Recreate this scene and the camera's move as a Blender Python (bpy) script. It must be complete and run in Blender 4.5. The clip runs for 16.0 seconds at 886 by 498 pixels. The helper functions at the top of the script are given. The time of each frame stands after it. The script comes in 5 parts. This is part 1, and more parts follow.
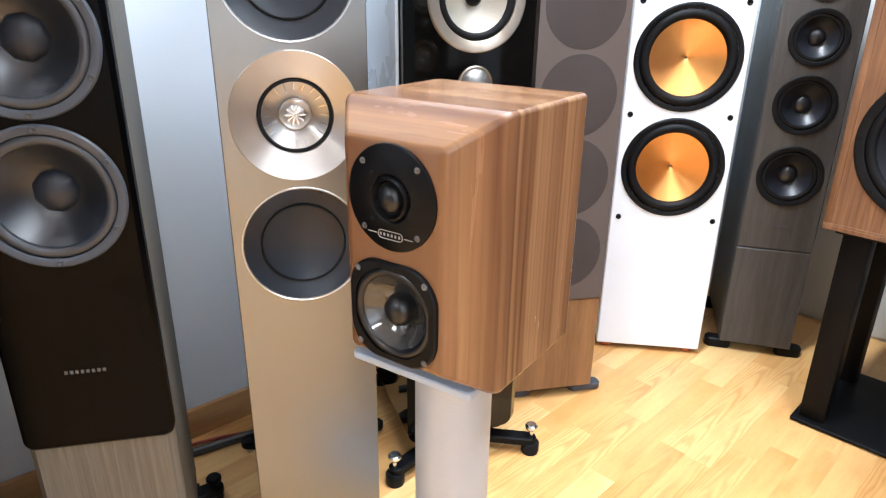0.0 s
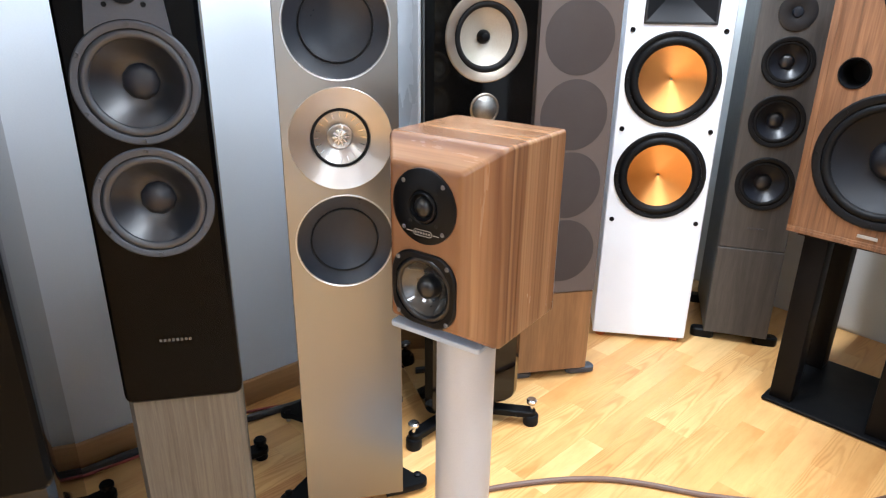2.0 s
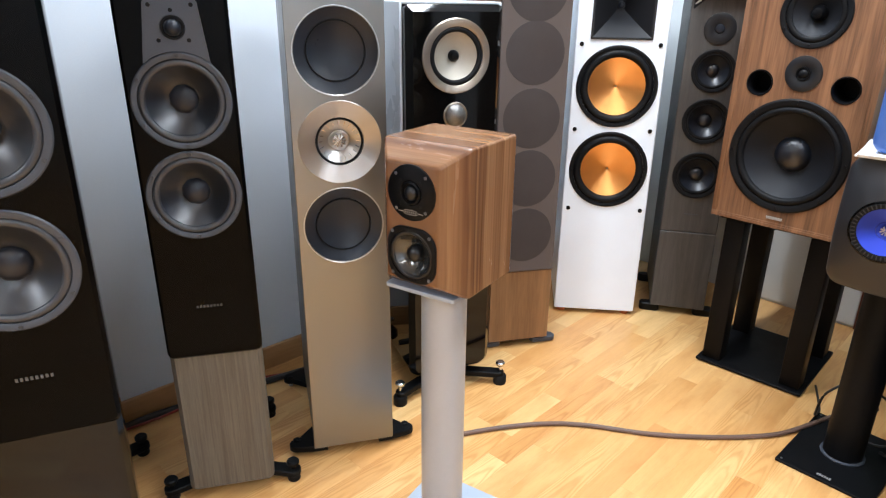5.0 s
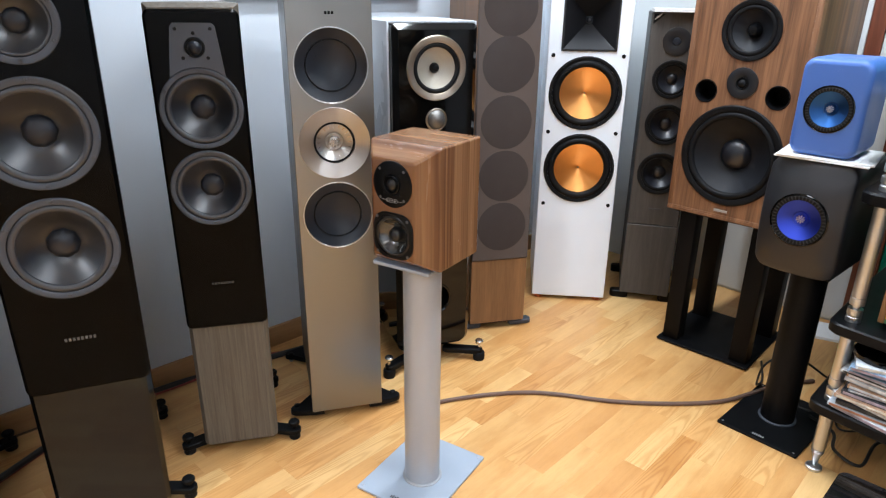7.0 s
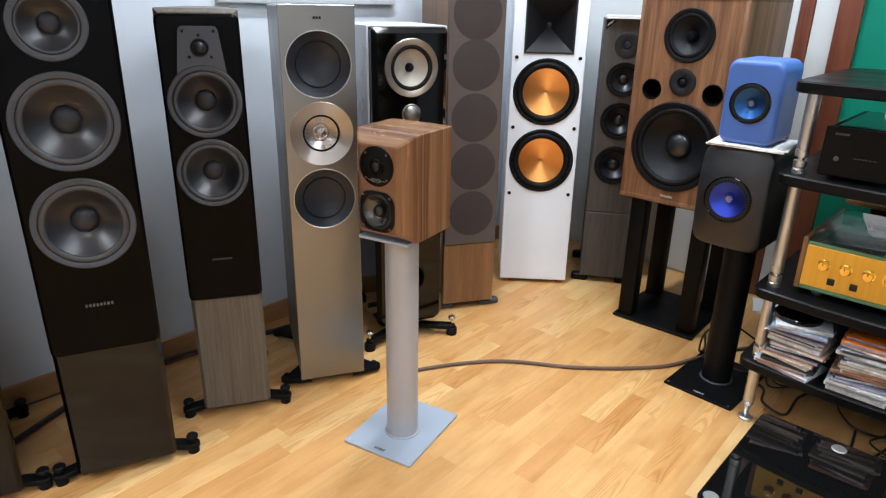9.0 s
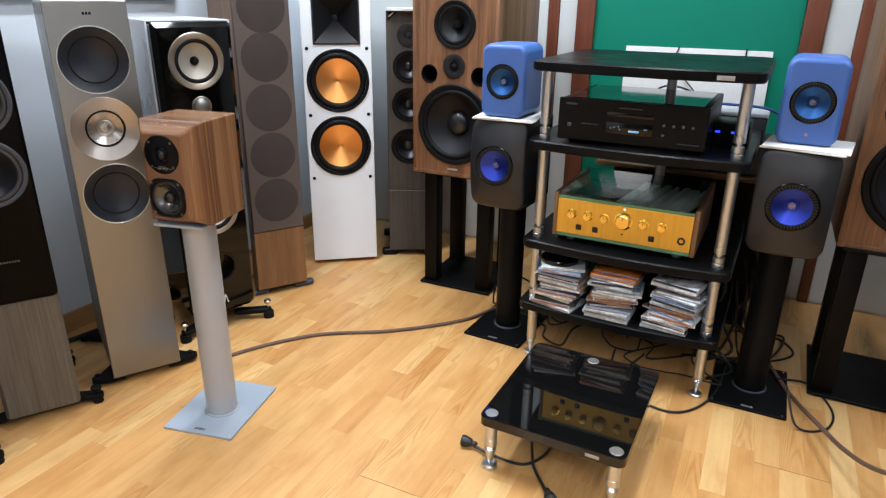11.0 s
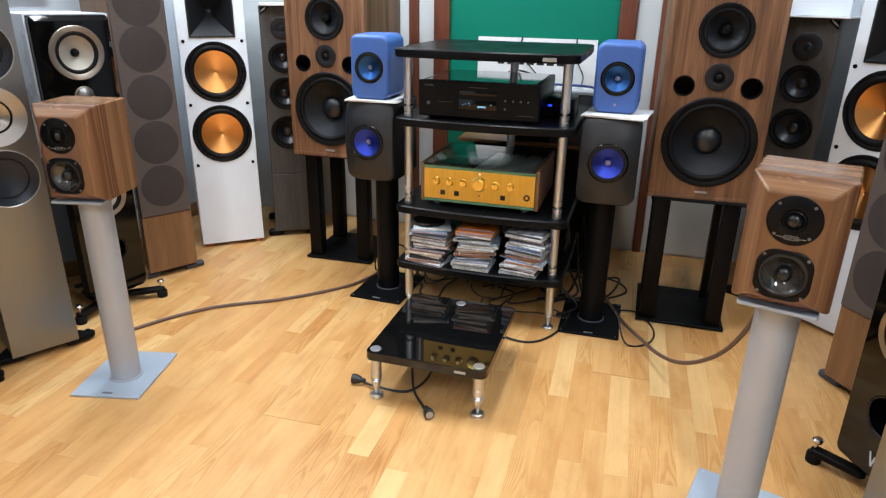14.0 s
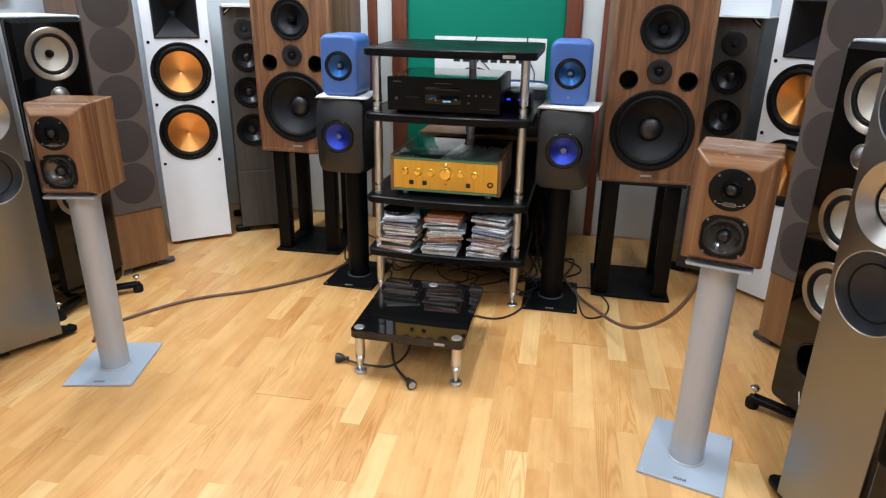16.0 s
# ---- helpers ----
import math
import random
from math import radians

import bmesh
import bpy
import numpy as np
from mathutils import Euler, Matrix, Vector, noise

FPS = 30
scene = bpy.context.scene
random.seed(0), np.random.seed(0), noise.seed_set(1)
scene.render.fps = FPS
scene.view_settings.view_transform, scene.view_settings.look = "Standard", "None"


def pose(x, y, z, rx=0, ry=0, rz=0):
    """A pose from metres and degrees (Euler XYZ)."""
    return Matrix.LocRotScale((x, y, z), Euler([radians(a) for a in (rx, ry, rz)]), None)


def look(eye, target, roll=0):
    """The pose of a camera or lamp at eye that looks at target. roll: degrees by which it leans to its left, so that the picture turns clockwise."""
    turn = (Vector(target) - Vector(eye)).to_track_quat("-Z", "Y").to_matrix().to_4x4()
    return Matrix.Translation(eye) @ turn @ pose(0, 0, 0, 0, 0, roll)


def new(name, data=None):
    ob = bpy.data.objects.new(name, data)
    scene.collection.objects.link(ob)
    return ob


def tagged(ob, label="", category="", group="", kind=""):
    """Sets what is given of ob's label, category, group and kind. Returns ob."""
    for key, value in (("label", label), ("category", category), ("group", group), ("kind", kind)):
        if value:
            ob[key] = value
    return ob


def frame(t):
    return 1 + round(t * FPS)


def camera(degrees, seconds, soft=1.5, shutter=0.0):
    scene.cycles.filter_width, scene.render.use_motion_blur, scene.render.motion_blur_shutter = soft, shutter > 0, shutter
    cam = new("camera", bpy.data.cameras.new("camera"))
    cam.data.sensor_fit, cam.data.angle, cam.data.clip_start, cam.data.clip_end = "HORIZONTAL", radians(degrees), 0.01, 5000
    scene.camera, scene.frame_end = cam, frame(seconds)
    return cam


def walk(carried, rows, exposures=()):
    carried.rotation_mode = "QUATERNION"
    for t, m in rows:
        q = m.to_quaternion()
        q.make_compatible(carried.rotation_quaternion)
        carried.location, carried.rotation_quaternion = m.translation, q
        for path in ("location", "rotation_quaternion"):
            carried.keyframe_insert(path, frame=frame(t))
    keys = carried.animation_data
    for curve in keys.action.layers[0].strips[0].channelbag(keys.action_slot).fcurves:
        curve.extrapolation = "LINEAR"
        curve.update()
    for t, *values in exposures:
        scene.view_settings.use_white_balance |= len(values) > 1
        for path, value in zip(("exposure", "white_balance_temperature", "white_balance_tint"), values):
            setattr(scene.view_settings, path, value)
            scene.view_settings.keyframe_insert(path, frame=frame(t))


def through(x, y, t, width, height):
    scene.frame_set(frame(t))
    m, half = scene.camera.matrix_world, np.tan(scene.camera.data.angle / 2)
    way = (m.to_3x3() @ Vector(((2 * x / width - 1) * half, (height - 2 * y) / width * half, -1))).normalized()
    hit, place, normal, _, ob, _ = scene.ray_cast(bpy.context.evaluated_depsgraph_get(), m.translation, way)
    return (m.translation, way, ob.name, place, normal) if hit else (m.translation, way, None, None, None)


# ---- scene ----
cam = camera(68.4, 16.0, soft=1.25)
PATH = [
    (0, (0.094, 0.04, 0.993), (1.344, 1.423, 0.267), 0.8),
    (0.5, (0.08, 0.0, 1.021), (1.319, 1.392, 0.293), 0.8),
    (1, (0.044, -0.037, 1.046), (1.274, 1.363, 0.32), 0.8),
    (1.5, (-0.009, -0.073, 1.059), (1.22, 1.328, 0.335), 0.7),
    (2, (-0.06, -0.116, 1.069), (1.169, 1.286, 0.345), 0.8),
    (2.5, (-0.115, -0.142, 1.071), (1.118, 1.255, 0.345), 0.8),
    (3, (-0.153, -0.174, 1.072), (1.087, 1.217, 0.348), 0.7),
    (3.5, (-0.169, -0.213, 1.071), (1.082, 1.168, 0.345), 0.8),
    (4, (-0.201, -0.243, 1.087), (1.07, 1.119, 0.359), 0.8),
    (6.3, (-0.337, -0.448, 1.172), (0.955, 0.895, 0.446), 0.7),
    (6.5, (-0.355, -0.47, 1.173), (0.938, 0.874, 0.453), 0.7),
    (7, (-0.385, -0.521, 1.185), (0.906, 0.825, 0.461), 0.7),
    (7.5, (-0.41, -0.562, 1.185), (0.885, 0.782, 0.465), 0.8),
    (8, (-0.45, -0.595, 1.191), (0.847, 0.747, 0.471), 0.8),
    (8.2, (-0.474, -0.605, 1.19), (0.828, 0.733, 0.473), 0.9),
    (10.3, (-0.612, -0.82, 1.203), (0.924, 0.239, 0.484), 0.8),
    (10.5, (-0.616, -0.839, 1.199), (0.954, 0.169, 0.48), 0.7),
    (11, (-0.63, -0.884, 1.196), (1.012, 0.002, 0.476), 0.7),
    (11.5, (-0.639, -0.927, 1.19), (1.064, -0.166, 0.468), 0.7),
    (12, (-0.663, -0.965, 1.189), (1.083, -0.309, 0.466), 0.7),
    (12.5, (-0.724, -1.001, 1.191), (1.037, -0.386, 0.469), 0.7),
    (13, (-0.796, -1.019, 1.193), (0.971, -0.423, 0.471), 0.8),
    (13.5, (-0.856, -1.032, 1.194), (0.916, -0.449, 0.472), 0.8),
    (14, (-0.91, -1.047, 1.194), (0.865, -0.477, 0.47), 0.9),
    (14.5, (-0.938, -1.065, 1.188), (0.841, -0.509, 0.463), 0.9),
    (15, (-0.983, -1.049, 1.185), (0.81, -0.536, 0.461), 1.0),
    (15.5, (-1.044, -1.025, 1.193), (0.763, -0.563, 0.471), 0.9),
    (16, (-1.109, -0.999, 1.203), (0.711, -0.594, 0.48), 0.9),
]
EXPOSURES = [(0, 0.54, 6250, 11), (2, 0.42, 6250, 11), (4, 0.18, 6350, 11), (7, -0.24, 6350, 11), (10.5, -0.43, 6500, 11), (13, -0.41, 6450, 10), (16, -0.47, 6450, 10)]
walk(cam, [(t, look(eye, target, roll)) for t, eye, target, roll in PATH], EXPOSURES)

# ---- world and light ----
world = bpy.data.worlds.new("World")
scene.world = world
world.use_nodes = True
world.node_tree.nodes["Background"].inputs[0].default_value = (0.75, 0.85, 1.0, 1)
world.node_tree.nodes["Background"].inputs[1].default_value = 0.02

WALL_L, WALL_R, WALL_F, WALL_B, CEIL = 1.40, -2.35, 2.33, -6.0, 2.60


def panel_light(x, y, sx, sy, watts, beam, colour=(0.86, 0.93, 1.0)):
    data = bpy.data.lights.new("unseen_panel_light", "AREA")
    data.shape, data.size, data.size_y, data.energy, data.color = "RECTANGLE", sx, sy, watts, colour
    data.spread = radians(beam)
    ob = new("unseen_panel_light", data)
    ob.location = (x, y, CEIL - 0.05)
    return ob


# unseen overhead lights; second and fifth are fill, added to brighten the fronts
LIGHTS = [(0.95, -0.36, 1.2, 0.25, 36, 150), (-2.80, 0.45, 1.2, 0.6, 88, 140), (1.00, 0.76, 1.1, 0.14, 62, 180), (0.95, -1.85, 1.1, 0.14, 30, 180), (-1.60, -1.80, 1.2, 0.4, 76, 130)]
for row in LIGHTS:
    panel_light(*row)


# ---- materials ----
def nodes_of(name):
    m = bpy.data.materials.new(name)
    m.use_nodes = True
    t = m.node_tree
    return m, t, t.nodes["Principled BSDF"]


def node(t, kind, **values):
    n = t.nodes.new(kind)
    for k, v in values.items():
        n.inputs[k].default_value = v
    return n


def coords(t, scale, offset=None):
    c = t.nodes.new("ShaderNodeTexCoord")
    m = t.nodes.new("ShaderNodeMapping")
    m.inputs["Scale"].default_value = scale
    t.links.new(c.outputs["Object"], m.inputs["Vector"])
    if offset is not None:
        add = t.nodes.new("ShaderNodeVectorMath")
        add.operation = "ADD"
        t.links.new(m.outputs[0], add.inputs[0])
        t.links.new(offset, add.inputs[1])
        return add.outputs[0]
    return m.outputs[0]


def ramp(t, fac, stops):
    r = t.nodes.new("ShaderNodeValToRGB")
    e = r.color_ramp.elements
    while len(e) < len(stops):
        e.new(0.5)
    for el, (p, c) in zip(e, stops):
        el.position, el.color = p, (*c, 1)
    t.links.new(fac, r.inputs[0])
    return r.outputs[0]


def tint(c, k):
    return tuple(min(1.0, v * k) for v in c)


def math_node(t, op, *values):
    n = t.nodes.new("ShaderNodeMath")
    n.operation = op
    for k, v in enumerate(values):
        if isinstance(v, (int, float)):
            n.inputs[k].default_value = v
        else:
            t.links.new(v, n.inputs[k])
    return n.outputs[0]


def times(t, a, b, amount=1.0):
    """One colour multiplied by another."""
    mx = t.nodes.new("ShaderNodeMix")
    mx.data_type, mx.blend_type = "RGBA", "MULTIPLY"
    if isinstance(amount, float):
        mx.inputs[0].default_value = amount
    else:
        t.links.new(amount, mx.inputs[0])
    t.links.new(a, mx.inputs[6])
    t.links.new(b, mx.inputs[7])
    return mx.outputs[2]


def bumped(t, p, height, strength, distance):
    b = node(t, "ShaderNodeBump", Strength=strength, Distance=distance)
    t.links.new(height, b.inputs["Height"])
    t.links.new(b.outputs[0], p.inputs["Normal"])


def plain(name, base, rough=0.5, metal=0.0, var=0.1, scale=9, fine=160, bump=0.0, coat=0.0, rvar=0.08, stretch=(1, 1, 1), aniso=0.0, spec=0.5):
    """Colour with broad and fine mottling, uneven gloss and a fine relief."""
    m, t, p = nodes_of(name)
    v = coords(t, stretch)
    n1 = node(t, "ShaderNodeTexNoise", Scale=scale, Detail=4.0)
    n2 = node(t, "ShaderNodeTexNoise", Scale=fine, Detail=2.0)
    for n in (n1, n2):
        t.links.new(v, n.inputs["Vector"])
    mix = node(t, "ShaderNodeMath")
    mix.operation = "ADD"
    half = node(t, "ShaderNodeMath")
    half.operation, half.inputs[1].default_value = "MULTIPLY", 0.5
    t.links.new(n1.outputs[0], mix.inputs[0])
    t.links.new(n2.outputs[0], mix.inputs[1])
    t.links.new(mix.outputs[0], half.inputs[0])
    t.links.new(ramp(t, half.outputs[0], [(0.3, tint(base, 1 - var)), (0.7, tint(base, 1 + var))]), p.inputs["Base Color"])
    rr = ramp(t, n1.outputs[0], [(0.3, (rough - rvar,) * 3), (0.7, (rough + rvar,) * 3)])
    t.links.new(rr, p.inputs["Roughness"])
    p.inputs["Metallic"].default_value = metal
    p.inputs["Specular IOR Level"].default_value = spec
    p.inputs["Coat Weight"].default_value = coat
    p.inputs["Coat Roughness"].default_value = 0.06
    p.inputs["Anisotropic"].default_value = aniso
    if bump:
        bumped(t, p, n2.outputs[0], bump, 0.0006)
    return m


def wood(name, dark, light, grain=(14, 14, 1.2), rough=0.42, contrast=(0.32, 0.68), random_offset=False, coat=0.0, bump=0.15):
    """Wood whose figure is stretched along one axis: broad bands, then fine pores."""
    m, t, p = nodes_of(name)
    off = None
    if random_offset:
        info = t.nodes.new("ShaderNodeObjectInfo")
        mul = node(t, "ShaderNodeMath")
        mul.operation, mul.inputs[1].default_value = "MULTIPLY", 37.0
        t.links.new(info.outputs["Random"], mul.inputs[0])
        off = mul.outputs[0]
    v = coords(t, grain, off)
    n1 = node(t, "ShaderNodeTexNoise", Scale=1.0, Detail=5.0, Distortion=0.9)
    n2 = node(t, "ShaderNodeTexNoise", Scale=9.0, Detail=3.0, Distortion=0.3)
    for n in (n1, n2):
        t.links.new(v, n.inputs["Vector"])
    mixed = node(t, "ShaderNodeMix")
    mixed.inputs[0].default_value = 0.35
    t.links.new(n1.outputs[0], mixed.inputs[2])
    t.links.new(n2.outputs[0], mixed.inputs[3])
    mid = tuple((a + b) / 2 for a, b in zip(dark, light))
    t.links.new(ramp(t, mixed.outputs[0], [(contrast[0], dark), (0.5, mid), (contrast[1], light)]), p.inputs["Base Color"])
    t.links.new(ramp(t, n2.outputs[0], [(0.3, (rough - 0.06,) * 3), (0.7, (rough + 0.08,) * 3)]), p.inputs["Roughness"])
    p.inputs["Coat Weight"].default_value = coat
    p.inputs["Coat Roughness"].default_value = 0.15
    bumped(t, p, n2.outputs[0], bump, 0.0004)
    return m


def layered_wood(name):
    """Solid walnut boards glued up from front to back: uneven dark and light layers with fine lines."""
    m, t, p = nodes_of(name)
    c = t.nodes.new("ShaderNodeTexCoord")
    split = t.nodes.new("ShaderNodeSeparateXYZ")
    t.links.new(c.outputs["Object"], split.inputs[0])
    warp = node(t, "ShaderNodeTexNoise", Scale=1.0, Detail=2.0)
    t.links.new(coords(t, (5, 9, 3.5)), warp.inputs["Vector"])
    fine = node(t, "ShaderNodeTexNoise", Scale=1.0, Detail=3.5, Distortion=0.15)
    t.links.new(coords(t, (1.6, 210, 0.9)), fine.inputs["Vector"])
    grain = node(t, "ShaderNodeTexNoise", Scale=1.0, Detail=4.0, Distortion=1.1)
    t.links.new(coords(t, (7, 50, 2.4)), grain.inputs["Vector"])
    depth = math_node(t, "MULTIPLY_ADD", split.outputs["Y"], 4.9, math_node(t, "MULTIPLY_ADD", warp.outputs[0], 0.07, -0.035))
    dark, deep, mid, warm, pale = (0.112, 0.049, 0.023), (0.148, 0.068, 0.032), (0.184, 0.089, 0.042), (0.202, 0.100, 0.047), (0.238, 0.127, 0.061)
    base = ramp(t, depth, [(0.0, mid), (0.035, mid), (0.055, pale), (0.085, warm), (0.12, warm), (0.135, mid), (0.15, deep), (0.185, dark), (0.20, mid), (0.25, deep), (0.275, dark), (0.29, warm), (0.315, mid), (0.33, dark), (0.35, mid), (0.385, deep), (0.43, deep), (0.455, pale), (0.60, warm), (0.625, mid), (0.73, mid), (0.75, pale), (0.87, warm), (0.89, mid), (1.0, deep)])
    lines = ramp(t, fine.outputs[0], [(0.33, (0.78, 0.73, 0.69)), (0.47, (0.97, 0.965, 0.96)), (0.66, (1.08, 1.08, 1.08))])
    figure = ramp(t, grain.outputs[0], [(0.28, (0.72, 0.66, 0.60)), (0.44, (0.93, 0.91, 0.89)), (0.54, (1.0, 0.99, 0.98)), (0.72, (1.13, 1.13, 1.11))])
    t.links.new(times(t, times(t, base, lines), figure), p.inputs["Base Color"])
    t.links.new(ramp(t, grain.outputs[0], [(0.3, (0.19,) * 3), (0.7, (0.28,) * 3)]), p.inputs["Roughness"])
    p.inputs["Specular IOR Level"].default_value = 0.42
    bumped(t, p, grain.outputs[0], 0.05, 0.0003)
    return m


def strip_wood(name, per_island):
    """Beech floor strip: each has its own tone; some show nested arches of flat-cut figure, the rest straight streaks."""
    m, t, p = nodes_of(name)
    info = t.nodes.new("ShaderNodeNewGeometry" if per_island else "ShaderNodeObjectInfo")
    rnd = info.outputs["Random Per Island" if per_island else "Random"]
    second = math_node(t, "FRACT", math_node(t, "MULTIPLY", rnd, 17.31))
    third = math_node(t, "FRACT", math_node(t, "MULTIPLY", rnd, 91.73))
    uv = t.nodes.new("ShaderNodeUVMap")
    uv.uv_map = "strip"
    split = t.nodes.new("ShaderNodeSeparateXYZ")
    t.links.new(uv.outputs[0], split.inputs[0])
    along = math_node(t, "MULTIPLY_ADD", second, 40.0, split.outputs["X"])
    across = math_node(t, "ADD", split.outputs["Y"], math_node(t, "MULTIPLY_ADD", third, 0.03, -0.015))

    def field(sx, sy, detail, distortion=0.0):
        v = t.nodes.new("ShaderNodeCombineXYZ")
        t.links.new(math_node(t, "MULTIPLY", along, sx), v.inputs[0])
        t.links.new(math_node(t, "MULTIPLY", across, sy), v.inputs[1])
        t.links.new(math_node(t, "MULTIPLY", third, 30.0), v.inputs[2])
        n = node(t, "ShaderNodeTexNoise", Scale=1.0, Detail=detail, Distortion=distortion)
        t.links.new(v.outputs[0], n.inputs["Vector"])
        return n.outputs[0]

    wander, streak, pores, patch, cloud = field(4, 26, 2.5), field(2.2, 75, 3.0, 0.4), field(45, 420, 2.0), field(4.0, 9, 1.0), field(6, 18, 3.0)
    arch = math_node(t, "ADD", math_node(t, "MULTIPLY", math_node(t, "MULTIPLY", across, across), 2900.0), math_node(t, "MULTIPLY_ADD", along, 7.0, math_node(t, "MULTIPLY", wander, 3.4)))
    rings = math_node(t, "SINE", math_node(t, "MULTIPLY", arch, 6.2832))
    tone = ramp(t, rnd, [(0.0, (0.546, 0.277, 0.093)), (0.12, (0.577, 0.308, 0.107)), (0.45, (0.604, 0.338, 0.125)), (0.76, (0.631, 0.368, 0.143)), (0.90, (0.673, 0.421, 0.176)), (1.0, (0.700, 0.459, 0.203))])
    ring = ramp(t, math_node(t, "MULTIPLY_ADD", rings, 0.5, 0.5), [(0.0, (0.84, 0.765, 0.67)), (0.22, (0.90, 0.85, 0.785)), (0.52, (0.985, 0.975, 0.96)), (1.0, (1.02, 1.02, 1.02))])
    straight = ramp(t, streak, [(0.28, (0.95, 0.92, 0.88)), (0.46, (0.99, 0.985, 0.975)), (0.68, (1.03, 1.03, 1.03))])
    haze = ramp(t, cloud, [(0.30, (0.88, 0.81, 0.73)), (0.48, (0.98, 0.97, 0.955)), (0.66, (1.05, 1.05, 1.05))])
    pore = ramp(t, pores, [(0.34, (0.955, 0.94, 0.92)), (0.5, (1.0, 1.0, 1.0))])
    where = math_node(t, "MULTIPLY", ramp(t, third, [(0.58, (0.0,) * 3), (0.66, (1.0,) * 3)]), ramp(t, patch, [(0.36, (0.25,) * 3), (0.52, (1.0,) * 3)]))
    out = times(t, times(t, times(t, times(t, tone, straight), ring, where), haze), pore)
    t.links.new(out, p.inputs["Base Color"])
    t.links.new(ramp(t, cloud, [(0.3, (0.34,) * 3), (0.7, (0.44,) * 3)]), p.inputs["Roughness"])
    p.inputs["Coat Weight"].default_value = 0.2
    p.inputs["Coat Roughness"].default_value = 0.25
    bumped(t, p, pores, 0.04, 0.0003)
    return m


def brushed(name, base, rough=0.3, stretch=(2, 2, 300), metal=1.0, bump=0.05):
    m, t, p = nodes_of(name)
    v = coords(t, stretch)
    n = node(t, "ShaderNodeTexNoise", Scale=1.0, Detail=3.0)
    t.links.new(v, n.inputs["Vector"])
    t.links.new(ramp(t, n.outputs[0], [(0.3, tint(base, 0.92)), (0.7, tint(base, 1.06))]), p.inputs["Base Color"])
    t.links.new(ramp(t, n.outputs[0], [(0.3, (rough - 0.04,) * 3), (0.7, (rough + 0.06,) * 3)]), p.inputs["Roughness"])
    p.inputs["Metallic"].default_value = metal
    bumped(t, p, n.outputs[0], bump, 0.0002)
    return m


def radial_metal(name, base, rough=0.25, aniso=0.75):
    """Spun metal: the highlight runs out from the middle as on a turned cone."""
    m, t, p = nodes_of(name)
    p.inputs["Metallic"].default_value = 1.0
    p.inputs["Anisotropic"].default_value = aniso
    p.inputs["Anisotropic Rotation"].default_value = 0.25
    tan = t.nodes.new("ShaderNodeTangent")
    tan.direction_type, tan.axis = "RADIAL", "Y"
    t.links.new(tan.outputs[0], p.inputs["Tangent"])
    n = node(t, "ShaderNodeTexNoise", Scale=25.0, Detail=2.0)
    t.links.new(coords(t, (1, 1, 1)), n.inputs["Vector"])
    t.links.new(ramp(t, n.outputs[0], [(0.3, tint(base, 0.96)), (0.7, tint(base, 1.03))]), p.inputs["Base Color"])
    t.links.new(ramp(t, n.outputs[0], [(0.3, (rough - 0.01,) * 3), (0.7, (rough + 0.02,) * 3)]), p.inputs["Roughness"])
    return m


def glowing(name, colour, strength):
    m, t, p = nodes_of(name)
    p.inputs["Base Color"].default_value = (*colour, 1)
    p.inputs["Emission Color"].default_value = (*colour, 1)
    p.inputs["Emission Strength"].default_value = strength
    return m


def clear_glass(name, tone=(0.9, 0.95, 0.93)):
    """A thin pane: see-through with a mirror gloss that grows at a slant."""
    m, t, p = nodes_of(name)
    tr = t.nodes.new("ShaderNodeBsdfTransparent")
    tr.inputs[0].default_value = (*tone, 1)
    gl = node(t, "ShaderNodeBsdfGlossy", Roughness=0.02)
    lw = node(t, "ShaderNodeLayerWeight", Blend=0.5)
    power = node(t, "ShaderNodeMath")
    power.operation, power.inputs[1].default_value = "POWER", 5.0
    t.links.new(lw.outputs["Facing"], power.inputs[0])
    fr = node(t, "ShaderNodeMath")
    fr.operation, fr.inputs[1].default_value, fr.inputs[2].default_value = "MULTIPLY_ADD", 0.9, 0.03
    t.links.new(power.outputs[0], fr.inputs[0])
    mx = t.nodes.new("ShaderNodeMixShader")
    t.links.new(fr.outputs[0], mx.inputs[0])
    t.links.new(tr.outputs[0], mx.inputs[1])
    t.links.new(gl.outputs[0], mx.inputs[2])
    t.links.new(mx.outputs[0], t.nodes["Material Output"].inputs[0])
    return m


